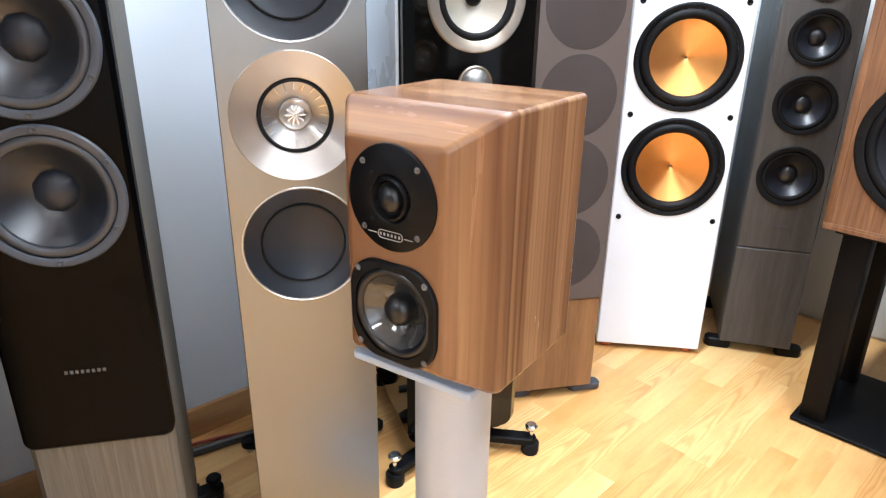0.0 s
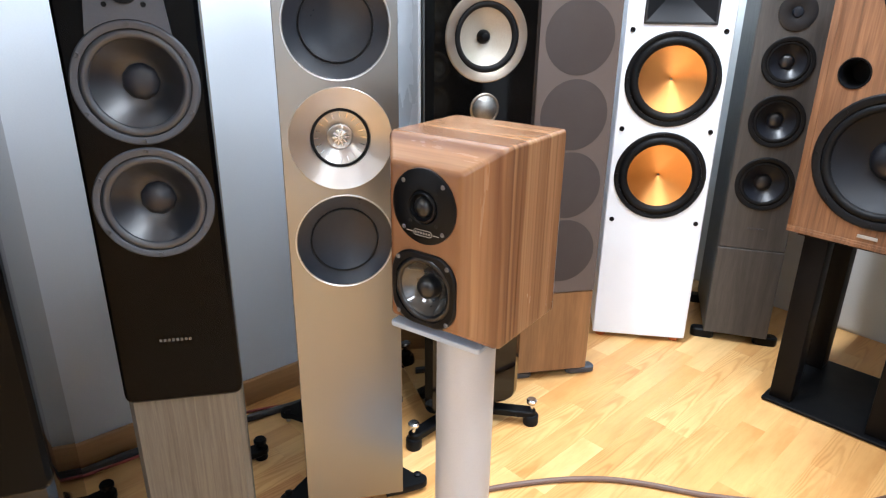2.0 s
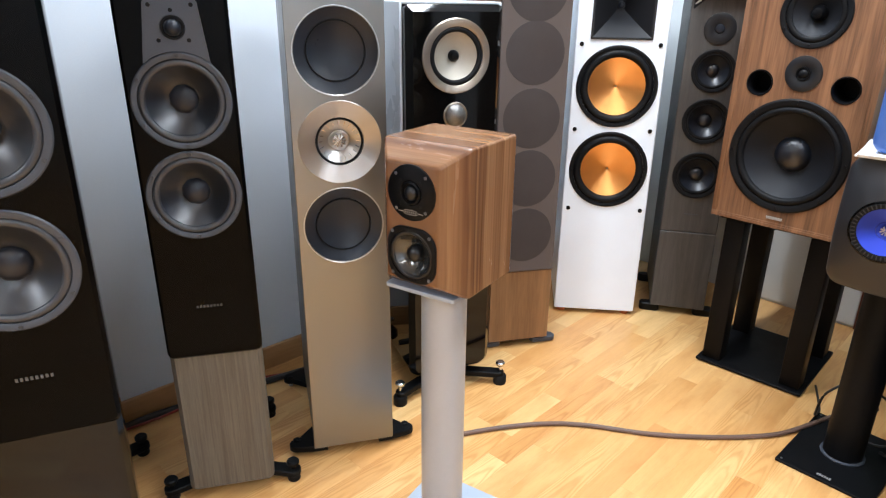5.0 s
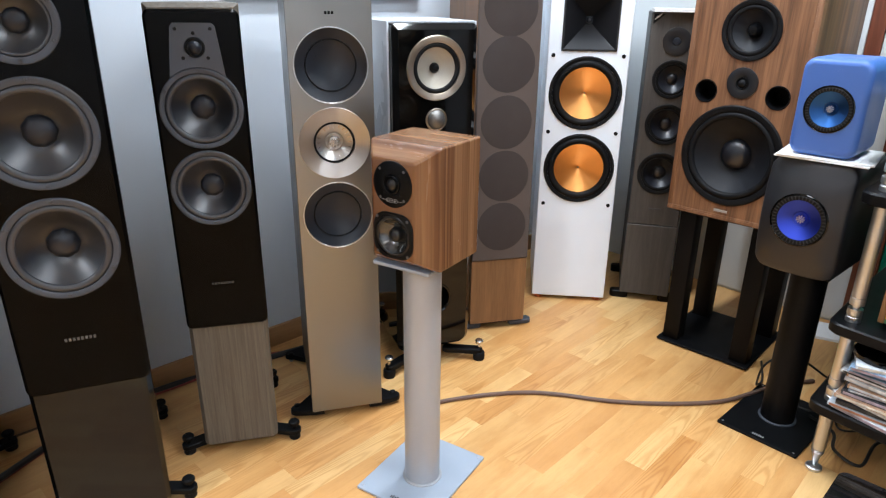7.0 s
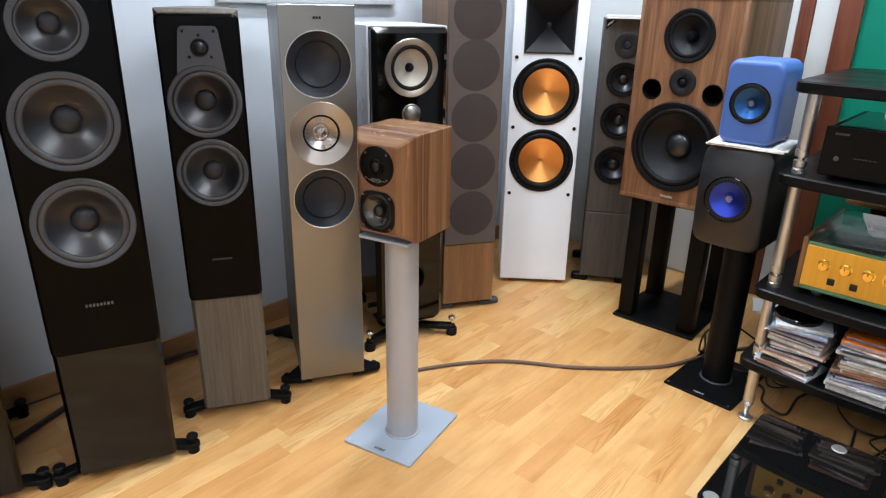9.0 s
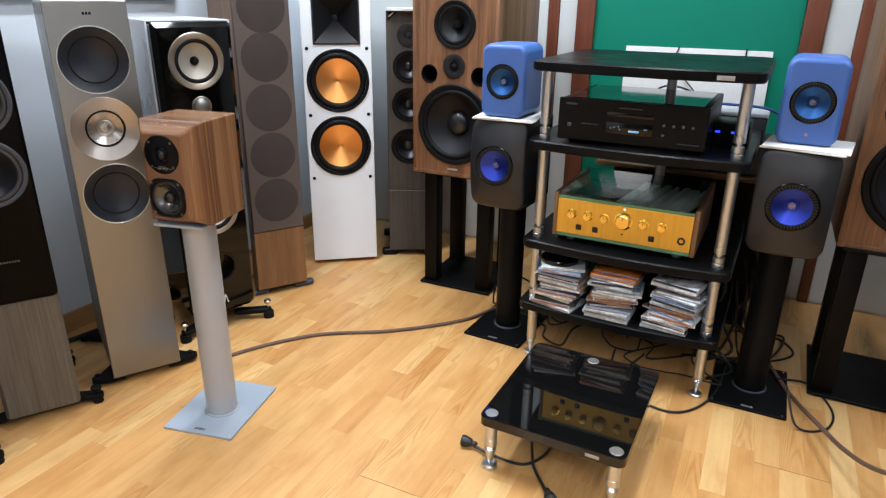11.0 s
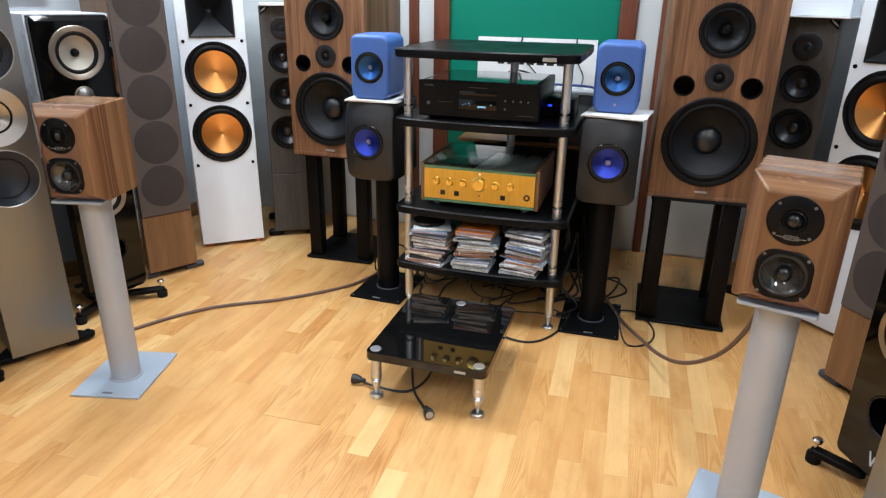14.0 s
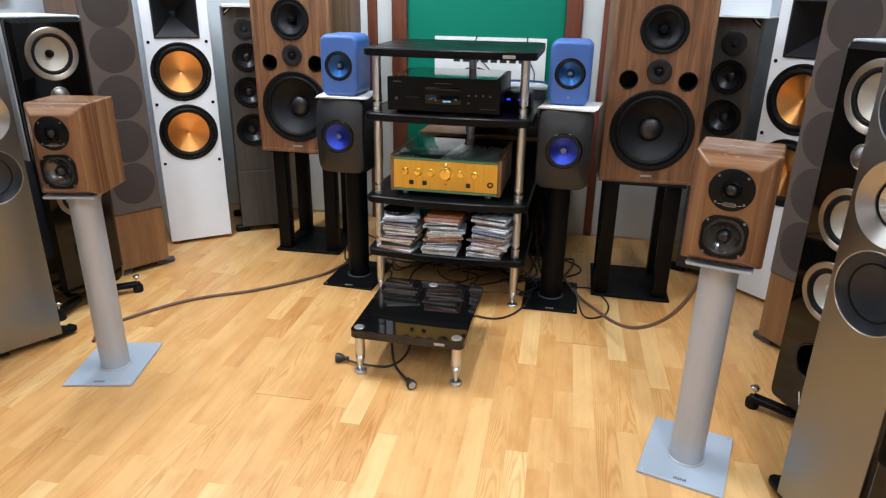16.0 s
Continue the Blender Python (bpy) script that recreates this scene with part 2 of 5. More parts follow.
M = dict(
    wall=plain("wall_paint_cool_white", (0.63, 0.69, 0.755), 0.6, var=0.03, scale=2, fine=300, bump=0.25),
    panel=plain("wall_panel_white", (0.60, 0.63, 0.63), 0.5, var=0.04, scale=3, fine=200, bump=0.08),
    ceiling=plain("ceiling_white", (0.76, 0.80, 0.86), 0.8, var=0.03, scale=3),
    base=wood("baseboard_beech", (0.30, 0.15, 0.06), (0.46, 0.26, 0.11), (1.5, 12, 12)),
    trim=wood("trim_mahogany", (0.10, 0.028, 0.014), (0.20, 0.06, 0.03), (12, 12, 1.2)),
    green=plain("green_wall", (0.0, 0.205, 0.130), 0.6, var=0.05, scale=2, fine=220, bump=0.1, spec=0.25),
    subfloor=plain("subfloor_dark", (0.12, 0.07, 0.03), 0.8),
    strip=strip_wood("beech_strip", False),
    strips=strip_wood("beech_strip_rest", True),
    champagne=plain("champagne_aluminium", (0.245, 0.244, 0.236), 0.33, 1.0, var=0.02, scale=3, fine=700, rvar=0.02),
    silver_side=plain("champagne_side", (0.25, 0.25, 0.245), 0.4, 0.9, var=0.05),
    spun=radial_metal("spun_nickel", (0.50, 0.475, 0.45), 0.38, 0.85),
    chrome=plain("chrome", (0.72, 0.72, 0.72), 0.20, 1.0, var=0.03, rvar=0.04),
    steel=plain("satin_nickel_steel", (0.60, 0.62, 0.64), 0.36, 1.0, var=0.04, rvar=0.03),
    copper=radial_metal("copper_cone", (0.84, 0.39, 0.12), 0.32, 0.9),
    rubber=plain("black_rubber", (0.0065, 0.0067, 0.0075), 0.5, var=0.2, rvar=0.1, spec=0.13),
    roll_black=plain("soft_black_rubber", (0.006, 0.0065, 0.008), 0.30, var=0.1, rvar=0.03, spec=0.45),
    cone=plain("charcoal_cone", (0.007, 0.0088, 0.0132), 0.37, var=0.12, rvar=0.03, spec=0.75),
    cone_dark=plain("black_cone", (0.013, 0.015, 0.021), 0.38, var=0.15, spec=0.4),
    paper_cone=plain("black_paper_cone", (0.0085, 0.0098, 0.013), 0.52, var=0.12, fine=500, bump=0.2, spec=0.24),
    dish=plain("graphite_dish", (0.012, 0.0155, 0.0225), 0.34, 0.0, var=0.1, spec=0.34),
    frame_grey=plain("grey_cast_frame", (0.050, 0.057, 0.072), 0.45, 0.12, var=0.1, fine=400, bump=0.1, spec=0.4),
    roll_grey=plain("grey_rubber_roll", (0.030, 0.034, 0.042), 0.36, var=0.08, rvar=0.03, spec=0.55),
    satin=plain("satin_black", (0.004, 0.0042, 0.005), 0.34, var=0.2, rvar=0.06, spec=0.12),
    satin_soft=plain("soft_black_lacquer", (0.0045, 0.006, 0.0095), 0.47, var=0.10, rvar=0.03, spec=0.68),
    # unseen far wall: grey chosen to darken what black fronts reflect
    back_wall=plain("unseen_wall_dark", (0.26, 0.28, 0.31), 0.7, var=0.1, scale=2),
    satin_brown=plain("satin_black_brown", (0.0012, 0.0011, 0.0011), 0.21, var=0.2, rvar=0.02, spec=0.065),
    gloss_warm=plain("piano_black_tower", (0.002, 0.0018, 0.0016), 0.06, var=0.2, rvar=0.02, spec=0.32),
    gloss=plain("piano_black", (0.002, 0.0019, 0.0018), 0.05, var=0.2, rvar=0.02, spec=0.36),
    acrylic=plain("black_acrylic", (0.004, 0.004, 0.004), 0.03, var=0.1, rvar=0.015),
    black_metal=plain("black_powder_coat", (0.0035, 0.0038, 0.0045), 0.45, 0.0, var=0.15, fine=500, bump=0.25, spec=0.12),
    brown_metal=plain("dark_brown_post", (0.0055, 0.0047, 0.0045), 0.42, var=0.15, fine=400, bump=0.15, spec=0.10),
    grey_metal=plain("grey_blue_powder_coat", (0.36, 0.42, 0.50), 0.45, 0.2, var=0.06, fine=500, bump=0.2),
    pole_silver=plain("silver_paint", (0.37, 0.385, 0.41), 0.40, 0.2, var=0.05, fine=500, bump=0.08),
    white=plain("white_satin", (0.80, 0.86, 0.93), 0.4, var=0.03, fine=300, bump=0.1),
    pale=plain("pale_lacquer", (0.55, 0.58, 0.62), 0.3, var=0.04),
    paper=plain("white_paper", (0.75, 0.76, 0.76), 0.7, var=0.05),
    walnut=wood("walnut_veneer", (0.070, 0.029, 0.0135), (0.255, 0.122, 0.058), (26, 26, 1.1), contrast=(0.34, 0.64)),
    layered=layered_wood("layered_walnut"),
    grey_wood=wood("grey_oak", (0.060, 0.051, 0.040), (0.142, 0.124, 0.098), (130, 130, 3.5), rough=0.5),
    dark_oak=wood("dark_grey_oak", (0.027, 0.025, 0.024), (0.072, 0.067, 0.062), (40, 40, 2.5), rough=0.45),
    brown_wood=wood("brown_walnut_plinth", (0.13, 0.060, 0.024), (0.25, 0.125, 0.052), (20, 20, 1.5)),
    taupe=plain("taupe_grille_cloth", (0.086, 0.065, 0.056), 0.85, var=0.06, fine=600, bump=0.2),
    # cloth tone darkened by hand where a driver would show through
    cloth_dark=plain("taupe_cloth_darkened", (0.039, 0.029, 0.026), 0.85, var=0.06, fine=600, bump=0.2),
    ring_metal=radial_metal("brushed_ring", (0.40, 0.34, 0.28), 0.40, 0.7),
    beige_cone=plain("woven_beige_cone", (0.38, 0.35, 0.295), 0.42, 0.3, var=0.14, fine=500, bump=0.4),
    blue=plain("matt_blue", (0.052, 0.130, 0.40), 0.42, var=0.05, fine=500, bump=0.12),
    blue_cone=radial_metal("blue_metal_cone", (0.032, 0.105, 0.30), 0.42, 0.3),
    horn=plain("black_horn", (0.011, 0.0115, 0.0135), 0.38, var=0.1, spec=0.40),
    dot=plain("orange_dot", (0.62, 0.25, 0.18), 0.5),
    rib=plain("grey_rib", (0.012, 0.0135, 0.017), 0.4, var=0.1),
    indigo_cone=radial_metal("indigo_metal_cone", (0.045, 0.075, 0.50), 0.42, 0.3),
    mesh=plain("silver_mesh", (0.20, 0.195, 0.185), 0.42, 0.9, var=0.45, scale=60, fine=900, bump=0.8),
    gold=brushed("gold_anodised", (0.78, 0.47, 0.075), 0.38, (90, 90, 3), metal=0.75),
    gold_bright=plain("polished_gold", (0.88, 0.62, 0.16), 0.18, 1.0, var=0.05),
    glass=clear_glass("amp_glass"),
    green_edge=plain("green_glass_edge", (0.10, 0.22, 0.12), 0.2, var=0.1),
    vent=plain("pale_bar_white", (0.90, 0.90, 0.89), 0.35, var=0.05, spec=0.7),
    cable=plain("brown_braided_cable", (0.115, 0.066, 0.048), 0.55, var=0.25, fine=500, bump=0.5),
    black_cable=plain("black_cable", (0.012, 0.012, 0.012), 0.45, var=0.2),
    red_cable=plain("red_cable", (0.25, 0.03, 0.02), 0.5, var=0.2),
    display=glowing("display_blue", (0.25, 0.6, 1.0), 0.55),
    led=glowing("led_blue", (0.02, 0.05, 1.0), 2.5),
    led_white=glowing("led_white", (0.8, 0.9, 1.0), 2.0),
    blue_cable=plain("blue_cable", (0.02, 0.06, 0.25), 0.5),
    ink=plain("black_ink", (0.01, 0.01, 0.01), 0.6),
    screw=plain("zinc_screw", (0.13, 0.135, 0.145), 0.34, 0.6),
    letter=plain("silver_letter", (0.38, 0.38, 0.38), 0.35, 0.4),
    faint=plain("faint_letter", (0.075, 0.077, 0.08), 0.4, 0.3),
    orange=plain("orange_foot", (0.45, 0.10, 0.02), 0.5),
)


# ---- mesh helpers ----
from mathutils import geometry

FLAT_SIDED = {"cabinet", "front_plate", "front_panel", "body", "shelf", "top_plate", "base_plate"}


def link(name, bm, material, parent=None, label="", sharp=35):
    bmesh.ops.recalc_face_normals(bm, faces=bm.faces)
    for f in bm.faces:
        f.smooth = True
    lim = radians(sharp)
    for e in bm.edges:
        if len(e.link_faces) != 2 or e.calc_face_angle(0) > lim:
            e.smooth = False
    me = bpy.data.meshes.new(name)
    bm.to_mesh(me)
    bm.free()
    for m in material if isinstance(material, (list, tuple)) else [material]:
        me.materials.append(m)
    ob = new(name, me)
    if parent:
        ob.parent = parent
    if label:
        ob["label"] = label
    if name in FLAT_SIDED:
        flat = ob.modifiers.new("flat_faces", "WEIGHTED_NORMAL")
        flat.keep_sharp = True
        flat.weight = 90
    return ob


def part(name, bm, material, parent, label=""):
    return link(name, bm, M[material] if isinstance(material, str) else material, parent, label)


def thing(name, label, category, x, y, ang=0.0, z=0.0, group="", kind=""):
    ob = new(name)
    ob.empty_display_size = 0.05
    ob.matrix_basis = pose(x, y, z, 0, 0, ang)
    return tagged(ob, label, category, group, kind)


def box(bm, x0, x1, y0, y1, z0, z1, bevel=0.0, seg=2):
    made = bmesh.ops.create_cube(bm, size=1.0)["verts"]
    for v in made:
        v.co = Vector((x0 + (v.co.x + 0.5) * (x1 - x0), y0 + (v.co.y + 0.5) * (y1 - y0), z0 + (v.co.z + 0.5) * (z1 - z0)))
    if bevel:
        edges = list({e for v in made for e in v.link_edges})
        bmesh.ops.bevel(bm, geom=edges, offset=bevel, segments=seg, profile=0.5, affect="EDGES")
    return bm


def B(*a, **k):
    return box(bmesh.new(), *a, **k)


def lathe(bm, profile, cx=0.0, cy=0.0, cz=0.0, axis="z", seg=40):
    """Turns (radius, height) pairs round an axis; for axis y a height runs towards the viewer (-y)."""
    rings = []
    for r, h in profile:
        ring = []
        for i in range(seg if r > 1e-6 else 1):
            a = 2 * math.pi * i / seg
            u, w = r * math.cos(a), r * math.sin(a)
            co = (cx + u, cy + w, cz + h) if axis == "z" else (cx + u, cy - h, cz + w) if axis == "y" else (cx + h, cy + u, cz + w)
            ring.append(bm.verts.new(co))
        rings.append(ring)
    for a, b in zip(rings, rings[1:]):
        n = max(len(a), len(b))
        for i in range(n):
            j = (i + 1) % n
            vs = [a[i % len(a)], a[j % len(a)], b[j % len(b)], b[i % len(b)]]
            vs = [v for k, v in enumerate(vs) if v not in vs[:k]]
            if len(vs) > 2:
                bm.faces.new(vs)
    return bm


def L(profile, *a, **k):
    return lathe(bmesh.new(), profile, *a, **k)


def rrect(w, h, r, inset=0.0, seg=5, cx=0.0, cy=0.0):
    """Rounded rectangle, anticlockwise. r: one radius, or four (bottom left, bottom right, top right, top left)."""
    rs = [r] * 4 if isinstance(r, (int, float)) else list(r)
    pts = []
    for (sx, sy, a0), rad in zip(((-1, -1, 180), (1, -1, 270), (1, 1, 0), (-1, 1, 90)), rs):
        rad = max(rad - inset, 0.0004)
        ox, oy = cx + sx * (w / 2 - inset - rad), cy + sy * (h / 2 - inset - rad)
        for i in range(seg + 1):
            a = radians(a0 + 90 * i / seg)
            pts.append((ox + rad * math.cos(a), oy + rad * math.sin(a)))
    return pts


def loft(bm, loops, cap_first=True, cap_last=True):
    """Joins loops of equally many points by faces."""
    rings = [[bm.verts.new(p) for p in loop] for loop in loops]
    for a, b in zip(rings, rings[1:]):
        for i in range(len(a)):
            j = (i + 1) % len(a)
            bm.faces.new((a[i], a[j], b[j], b[i]))
    if cap_first:
        bm.faces.new(rings[0])
    if cap_last:
        bm.faces.new(rings[-1])
    return rings


def slab(w, h, r, z0, z1, bevel=0.003, cx=0.0, cy=0.0, seg=6):
    """A flat board with rounded corners, seen from above."""
    bm = bmesh.new()
    lv = [(z0, bevel), (z0 + bevel, 0), (z1 - bevel, 0), (z1, bevel)]
    loft(bm, [[(x, y, z) for x, y in rrect(w, h, r, i, seg, cx, cy)] for z, i in lv])
    return bm


def fill(bm, loops):
    """A flat face from an outer loop with holes in it."""
    flat = [v for loop in loops for v in loop]
    for tri in geometry.tessellate_polygon([[v.co.copy() for v in loop] for loop in loops]):
        if len(set(tri)) == 3:
            bm.faces.new([flat[i] for i in tri])


def upright(w, z0, z1, r, y0, y1, bevel=0.002, holes=(), hole_depth=0.02, cx=0.0, seg=5, taper=0.0, back=1.0):
    """A board or box standing upright, its front at y0; holes (x, z, r) go into the front. taper narrows it towards the foot, back towards the rear."""
    bm = bmesh.new()
    h, cz = z1 - z0, (z0 + z1) / 2

    def loop(y, inset):
        out = []
        for x, z in rrect(w, h, r, inset, seg, cx, cz):
            k = 1 - taper * (z1 - z) / h
            if y > y0 + 0.06:
                k *= back
            out.append((cx + (x - cx) * k, y, z))
        return out
    front = loop(y0, bevel)
    through = bool(holes) and y1 - y0 < 0.035
    rings = loft(bm, [front, loop(y0 + bevel, 0), *([loop(y0 + 0.035, 0)] if back < 1 else []), loop(y1 - bevel, 0), loop(y1, bevel)], False, not through)
    first, cut, back = rings[0], [], []
    if through:
        hole_depth = y1 - y0
    for hole in holes:
        if len(hole) == 3:
            hx, hz, hr = hole
            hole = [(hx + hr * math.cos(2 * math.pi * i / 36), hz + hr * math.sin(2 * math.pi * i / 36)) for i in range(36)]
        n = len(hole)
        a = [bm.verts.new((px, y0, pz)) for px, pz in hole]
        b = [bm.verts.new((v.co.x, y0 + hole_depth, v.co.z)) for v in a]
        cut.append(a)
        back.append(b)
        for i in range(n):
            j = (i + 1) % n
            bm.faces.new((a[i], a[j], b[j], b[i]))
    if holes:
        fill(bm, [first, *cut])
        if through:
            fill(bm, [rings[-1], *back])
    else:
        bm.faces.new(first)
    return bm


def pierce(bm, ring, x, z, r, y, depth=0.05):
    """Closes a front ring with a face that has a round hole in it."""
    a = [bm.verts.new((x + r * math.cos(2 * math.pi * i / 36), y, z + r * math.sin(2 * math.pi * i / 36))) for i in range(36)]
    b = [bm.verts.new((v.co.x, y + depth, v.co.z)) for v in a]
    for i in range(36):
        j = (i + 1) % 36
        bm.faces.new((a[i], a[j], b[j], b[i]))
    fill(bm, [ring, a])


def sweep(points, r, seg=8, steps=10):
    """A round cable through points (Catmull-Rom)."""
    bm = bmesh.new()
    pts = [Vector(p) for p in points]
    ext = [2 * pts[0] - pts[1], *pts, 2 * pts[-1] - pts[-2]]
    path = []
    for k in range(1, len(ext) - 2):
        p0, p1, p2, p3 = ext[k - 1:k + 3]
        for s in range(steps):
            t = s / steps
            path.append(0.5 * (2 * p1 + (p2 - p0) * t + (2 * p0 - 5 * p1 + 4 * p2 - p3) * t * t + (3 * p1 - p0 - 3 * p2 + p3) * t ** 3))
    path.append(pts[-1])
    loops, up = [], Vector((0, 0, 1))
    for i, p in enumerate(path):
        d = (path[min(i + 1, len(path) - 1)] - path[max(i - 1, 0)]).normalized()
        side = d.cross(up if abs(d.z) < 0.95 else Vector((1, 0, 0))).normalized()
        top = side.cross(d)
        loops.append([p + r * (math.cos(2 * math.pi * j / seg) * side + math.sin(2 * math.pi * j / seg) * top) for j in range(seg)])
    loft(bm, loops)
    return bm


def driver(top, name, x, z, R, frame, surround, cone, cap, y=0.0, ring=0.86, edge=0.74, depth=0.5, capr=0.25, capkind="dome", screws=0, proud=0.004, label="", roll=1.0, screw_mat="satin"):
    """A round drive unit: cast ring, rubber roll, cone and dust cap, sunk into the hole behind it."""
    f = R * 0.012
    unit = part(name, L([(R * ring, -0.012), (R * ring, proud - f), (R * (ring + 0.02), proud), (R - 2 * f, proud), (R, proud - 2 * f), (R, -0.001)], x, y, z, "y", 48), frame, top, label)
    ri, ro = R * edge, R * ring + 0.0005
    mid, bulge = (ri + ro) / 2, (ro - ri) * 0.42 * roll
    prof = [(ro, -0.003)] + [(mid + (ro - ri) / 2 * math.cos(a), -0.003 + bulge * math.sin(a)) for a in (0.5, 1.05, 1.57, 2.1, 2.64)] + [(ri, -0.004)]
    part("surround", L(prof, x, y, z, "y", 40), surround, unit)
    rc, dz = R * capr, R * edge * depth
    prof = []
    for i in range(8):
        k = i / 7
        r = ri + (rc - ri) * k
        prof.append((r, -0.004 - dz * (1 - (1 - k) ** 1.35) * 0.9))
    prof.append((rc * 0.5, -0.004 - dz))
    part("cone", L(prof, x, y, z, "y", 48), cone, unit)
    bot = -0.004 - dz * 0.9
    if capkind == "dome":
        prof = [(rc * 1.02, bot)] + [(rc * math.cos(a), bot + rc * 0.55 * math.sin(a)) for a in (0.25, 0.6, 0.95, 1.3)] + [(0, bot + rc * 0.56)]
        part("dust_cap", L(prof, x, y, z, "y", 28), cap, unit)
    elif capkind == "lobed":
        bm = L([(rc * 1.02, bot - 0.003)] + [(rc * math.cos(a), bot + rc * 0.5 * math.sin(a)) for a in (0.15, 0.5, 0.9, 1.25)] + [(0, bot + rc * 0.5)], x, y, z, "y", 36)
        for v in bm.verts:
            d = Vector((v.co.x - x, v.co.z - z))
            if d.length > rc * 0.8:
                k = 1 + 0.028 * math.cos(9 * math.atan2(d.y, d.x))
                v.co.x, v.co.z = x + d.x * k, z + d.y * k
        part("dust_cap", bm, cap, unit)
    elif capkind == "plug":
        part("phase_plug", L([(rc, bot - 0.002), (rc * 0.95, bot + rc * 0.5), (rc * 0.6, bot + rc * 1.1), (0, bot + rc * 1.3)], x, y, z, "y", 24), cap, unit)
    for i in range(screws):
        a = 2 * math.pi * i / screws + math.pi / 2
        sr = R * (ring + 1) / 2
        part("screw", L([(0.0042, 0), (0.0042, 0.0014), (0.003, 0.002), (0.0012, 0.0012), (0, 0.0012)], x + sr * math.cos(a), y - proud, z + sr * math.sin(a), "y", 10), screw_mat, unit)
    return unit


def star(bm, x, y, z, r, n, h, inner=0.35):
    """Raised ribs round a small tweeter."""
    for i in range(n):
        a = 2 * math.pi * i / n
        c, s = math.cos(a), math.sin(a)
        w = r * 0.10
        q = []
        for rad, wid in ((r * inner, w * 0.4), (r, w)):
            for side in (-1, 1):
                q.append((x + rad * c - side * wid * s, z + rad * s + side * wid * c))
        vs = [bm.verts.new((px, y, pz)) for px, pz in q] + [bm.verts.new((px, y - h, pz)) for px, pz in q]
        for f in ((0, 1, 3, 2), (4, 5, 7, 6), (0, 1, 5, 4), (1, 3, 7, 5), (3, 2, 6, 7), (2, 0, 4, 6)):
            bm.faces.new([vs[k] for k in f])
    return bm


# ---- structure ----
def setting(name, bm, material, label, category):
    return tagged(link(name, bm, M[material], None), label, category, kind="structure")


T = 0.12
JOG = 0.066
bm = B(JOG, WALL_F + T, WALL_L, WALL_L + T + 0.1, 0, CEIL)
box(bm, WALL_B - T, JOG, WALL_L + 0.045, WALL_L + T + 0.1, 0, CEIL)
setting("wall_left", bm, "wall", "cool white painted plaster wall with a shallow step", "wall")
setting("wall_front", B(WALL_F, WALL_F + T, WALL_R, WALL_L, 0, CEIL), "panel", "off-white panelled wall behind the equipment rack", "wall")
setting("wall_right", B(WALL_B - T, WALL_F + T, WALL_R - T, WALL_R, 0, CEIL), "wall", "cool white painted plaster wall", "wall")
# unseen wall, set far back so less light bounces from it
setting("wall_back", B(WALL_B - T, WALL_B, WALL_R, WALL_L, 0, CEIL), "back_wall", "unseen plain far wall, dark to keep reflections down", "wall")
setting("ceiling", B(WALL_B - T, WALL_F + T, WALL_R - T, WALL_L + T, CEIL, CEIL + 0.1), "ceiling", "plain white ceiling", "ceiling")
bm = B(JOG - 0.015, WALL_F - 0.06, WALL_L - 0.015, WALL_L - 0.001, 0, 0.075, 0.003)
box(bm, WALL_B, JOG - 0.016, WALL_L + 0.03, WALL_L + 0.044, 0, 0.075, 0.003)
setting("baseboard", bm, "base", "honey-brown wooden baseboard along the white wall", "baseboard")
setting("baseboard_right", B(WALL_B, WALL_F - 0.01, WALL_R + 0.001, WALL_R + 0.015, 0, 0.075, 0.003), "base", "honey-brown wooden baseboard along the white wall", "baseboard")
setting("green_panel", B(WALL_F - 0.012, WALL_F - 0.002, -0.832, -0.028, 0.02, 2.2, 0.001), "green", "bright green painted panel in a dark wood frame", "wall panel")
for y0, y1, proud in ((-0.03, 0.05, 0.03), (-0.91, -0.835, 0.03), (0.135, 0.185, 0.015), (-1.055, -1.015, 0.015)):
    setting("trim", B(WALL_F - proud, WALL_F - 0.001, y0, y1, 0, 2.3, 0.003), "trim", "dark red-brown wooden trim strip on the white wall", "trim")
for y0, y1 in ((0.187, 1.36), (0.052, 0.133), (-1.013, -0.912), (-1.62, -1.057), (-2.3, -1.63)):
    setting("wall_panel", B(WALL_F - 0.010, WALL_F - 0.001, y0, y1, 0.012, 2.3, 0.003), "panel", "off-white wall panel between dark trim strips", "wall panel")
setting("subfloor", B(WALL_B, WALL_F, WALL_R, WALL_L + 0.05, -0.05, -0.012), "subfloor", "dark base below the floor strips", "floor")
# fixtures added for all the unseen lights, the two fills too
for x, y, sx, sy, w, beam in LIGHTS:
    lamp = thing("unseen_ceiling_light", "unseen long white ceiling panel, added with its light", "ceiling light", x, y, 0, CEIL, "ceiling lights")
    part("frame", B(-sx / 2 - 0.02, sx / 2 + 0.02, -sy / 2 - 0.02, sy / 2 + 0.02, -0.04, 0, 0.003), "white", lamp)


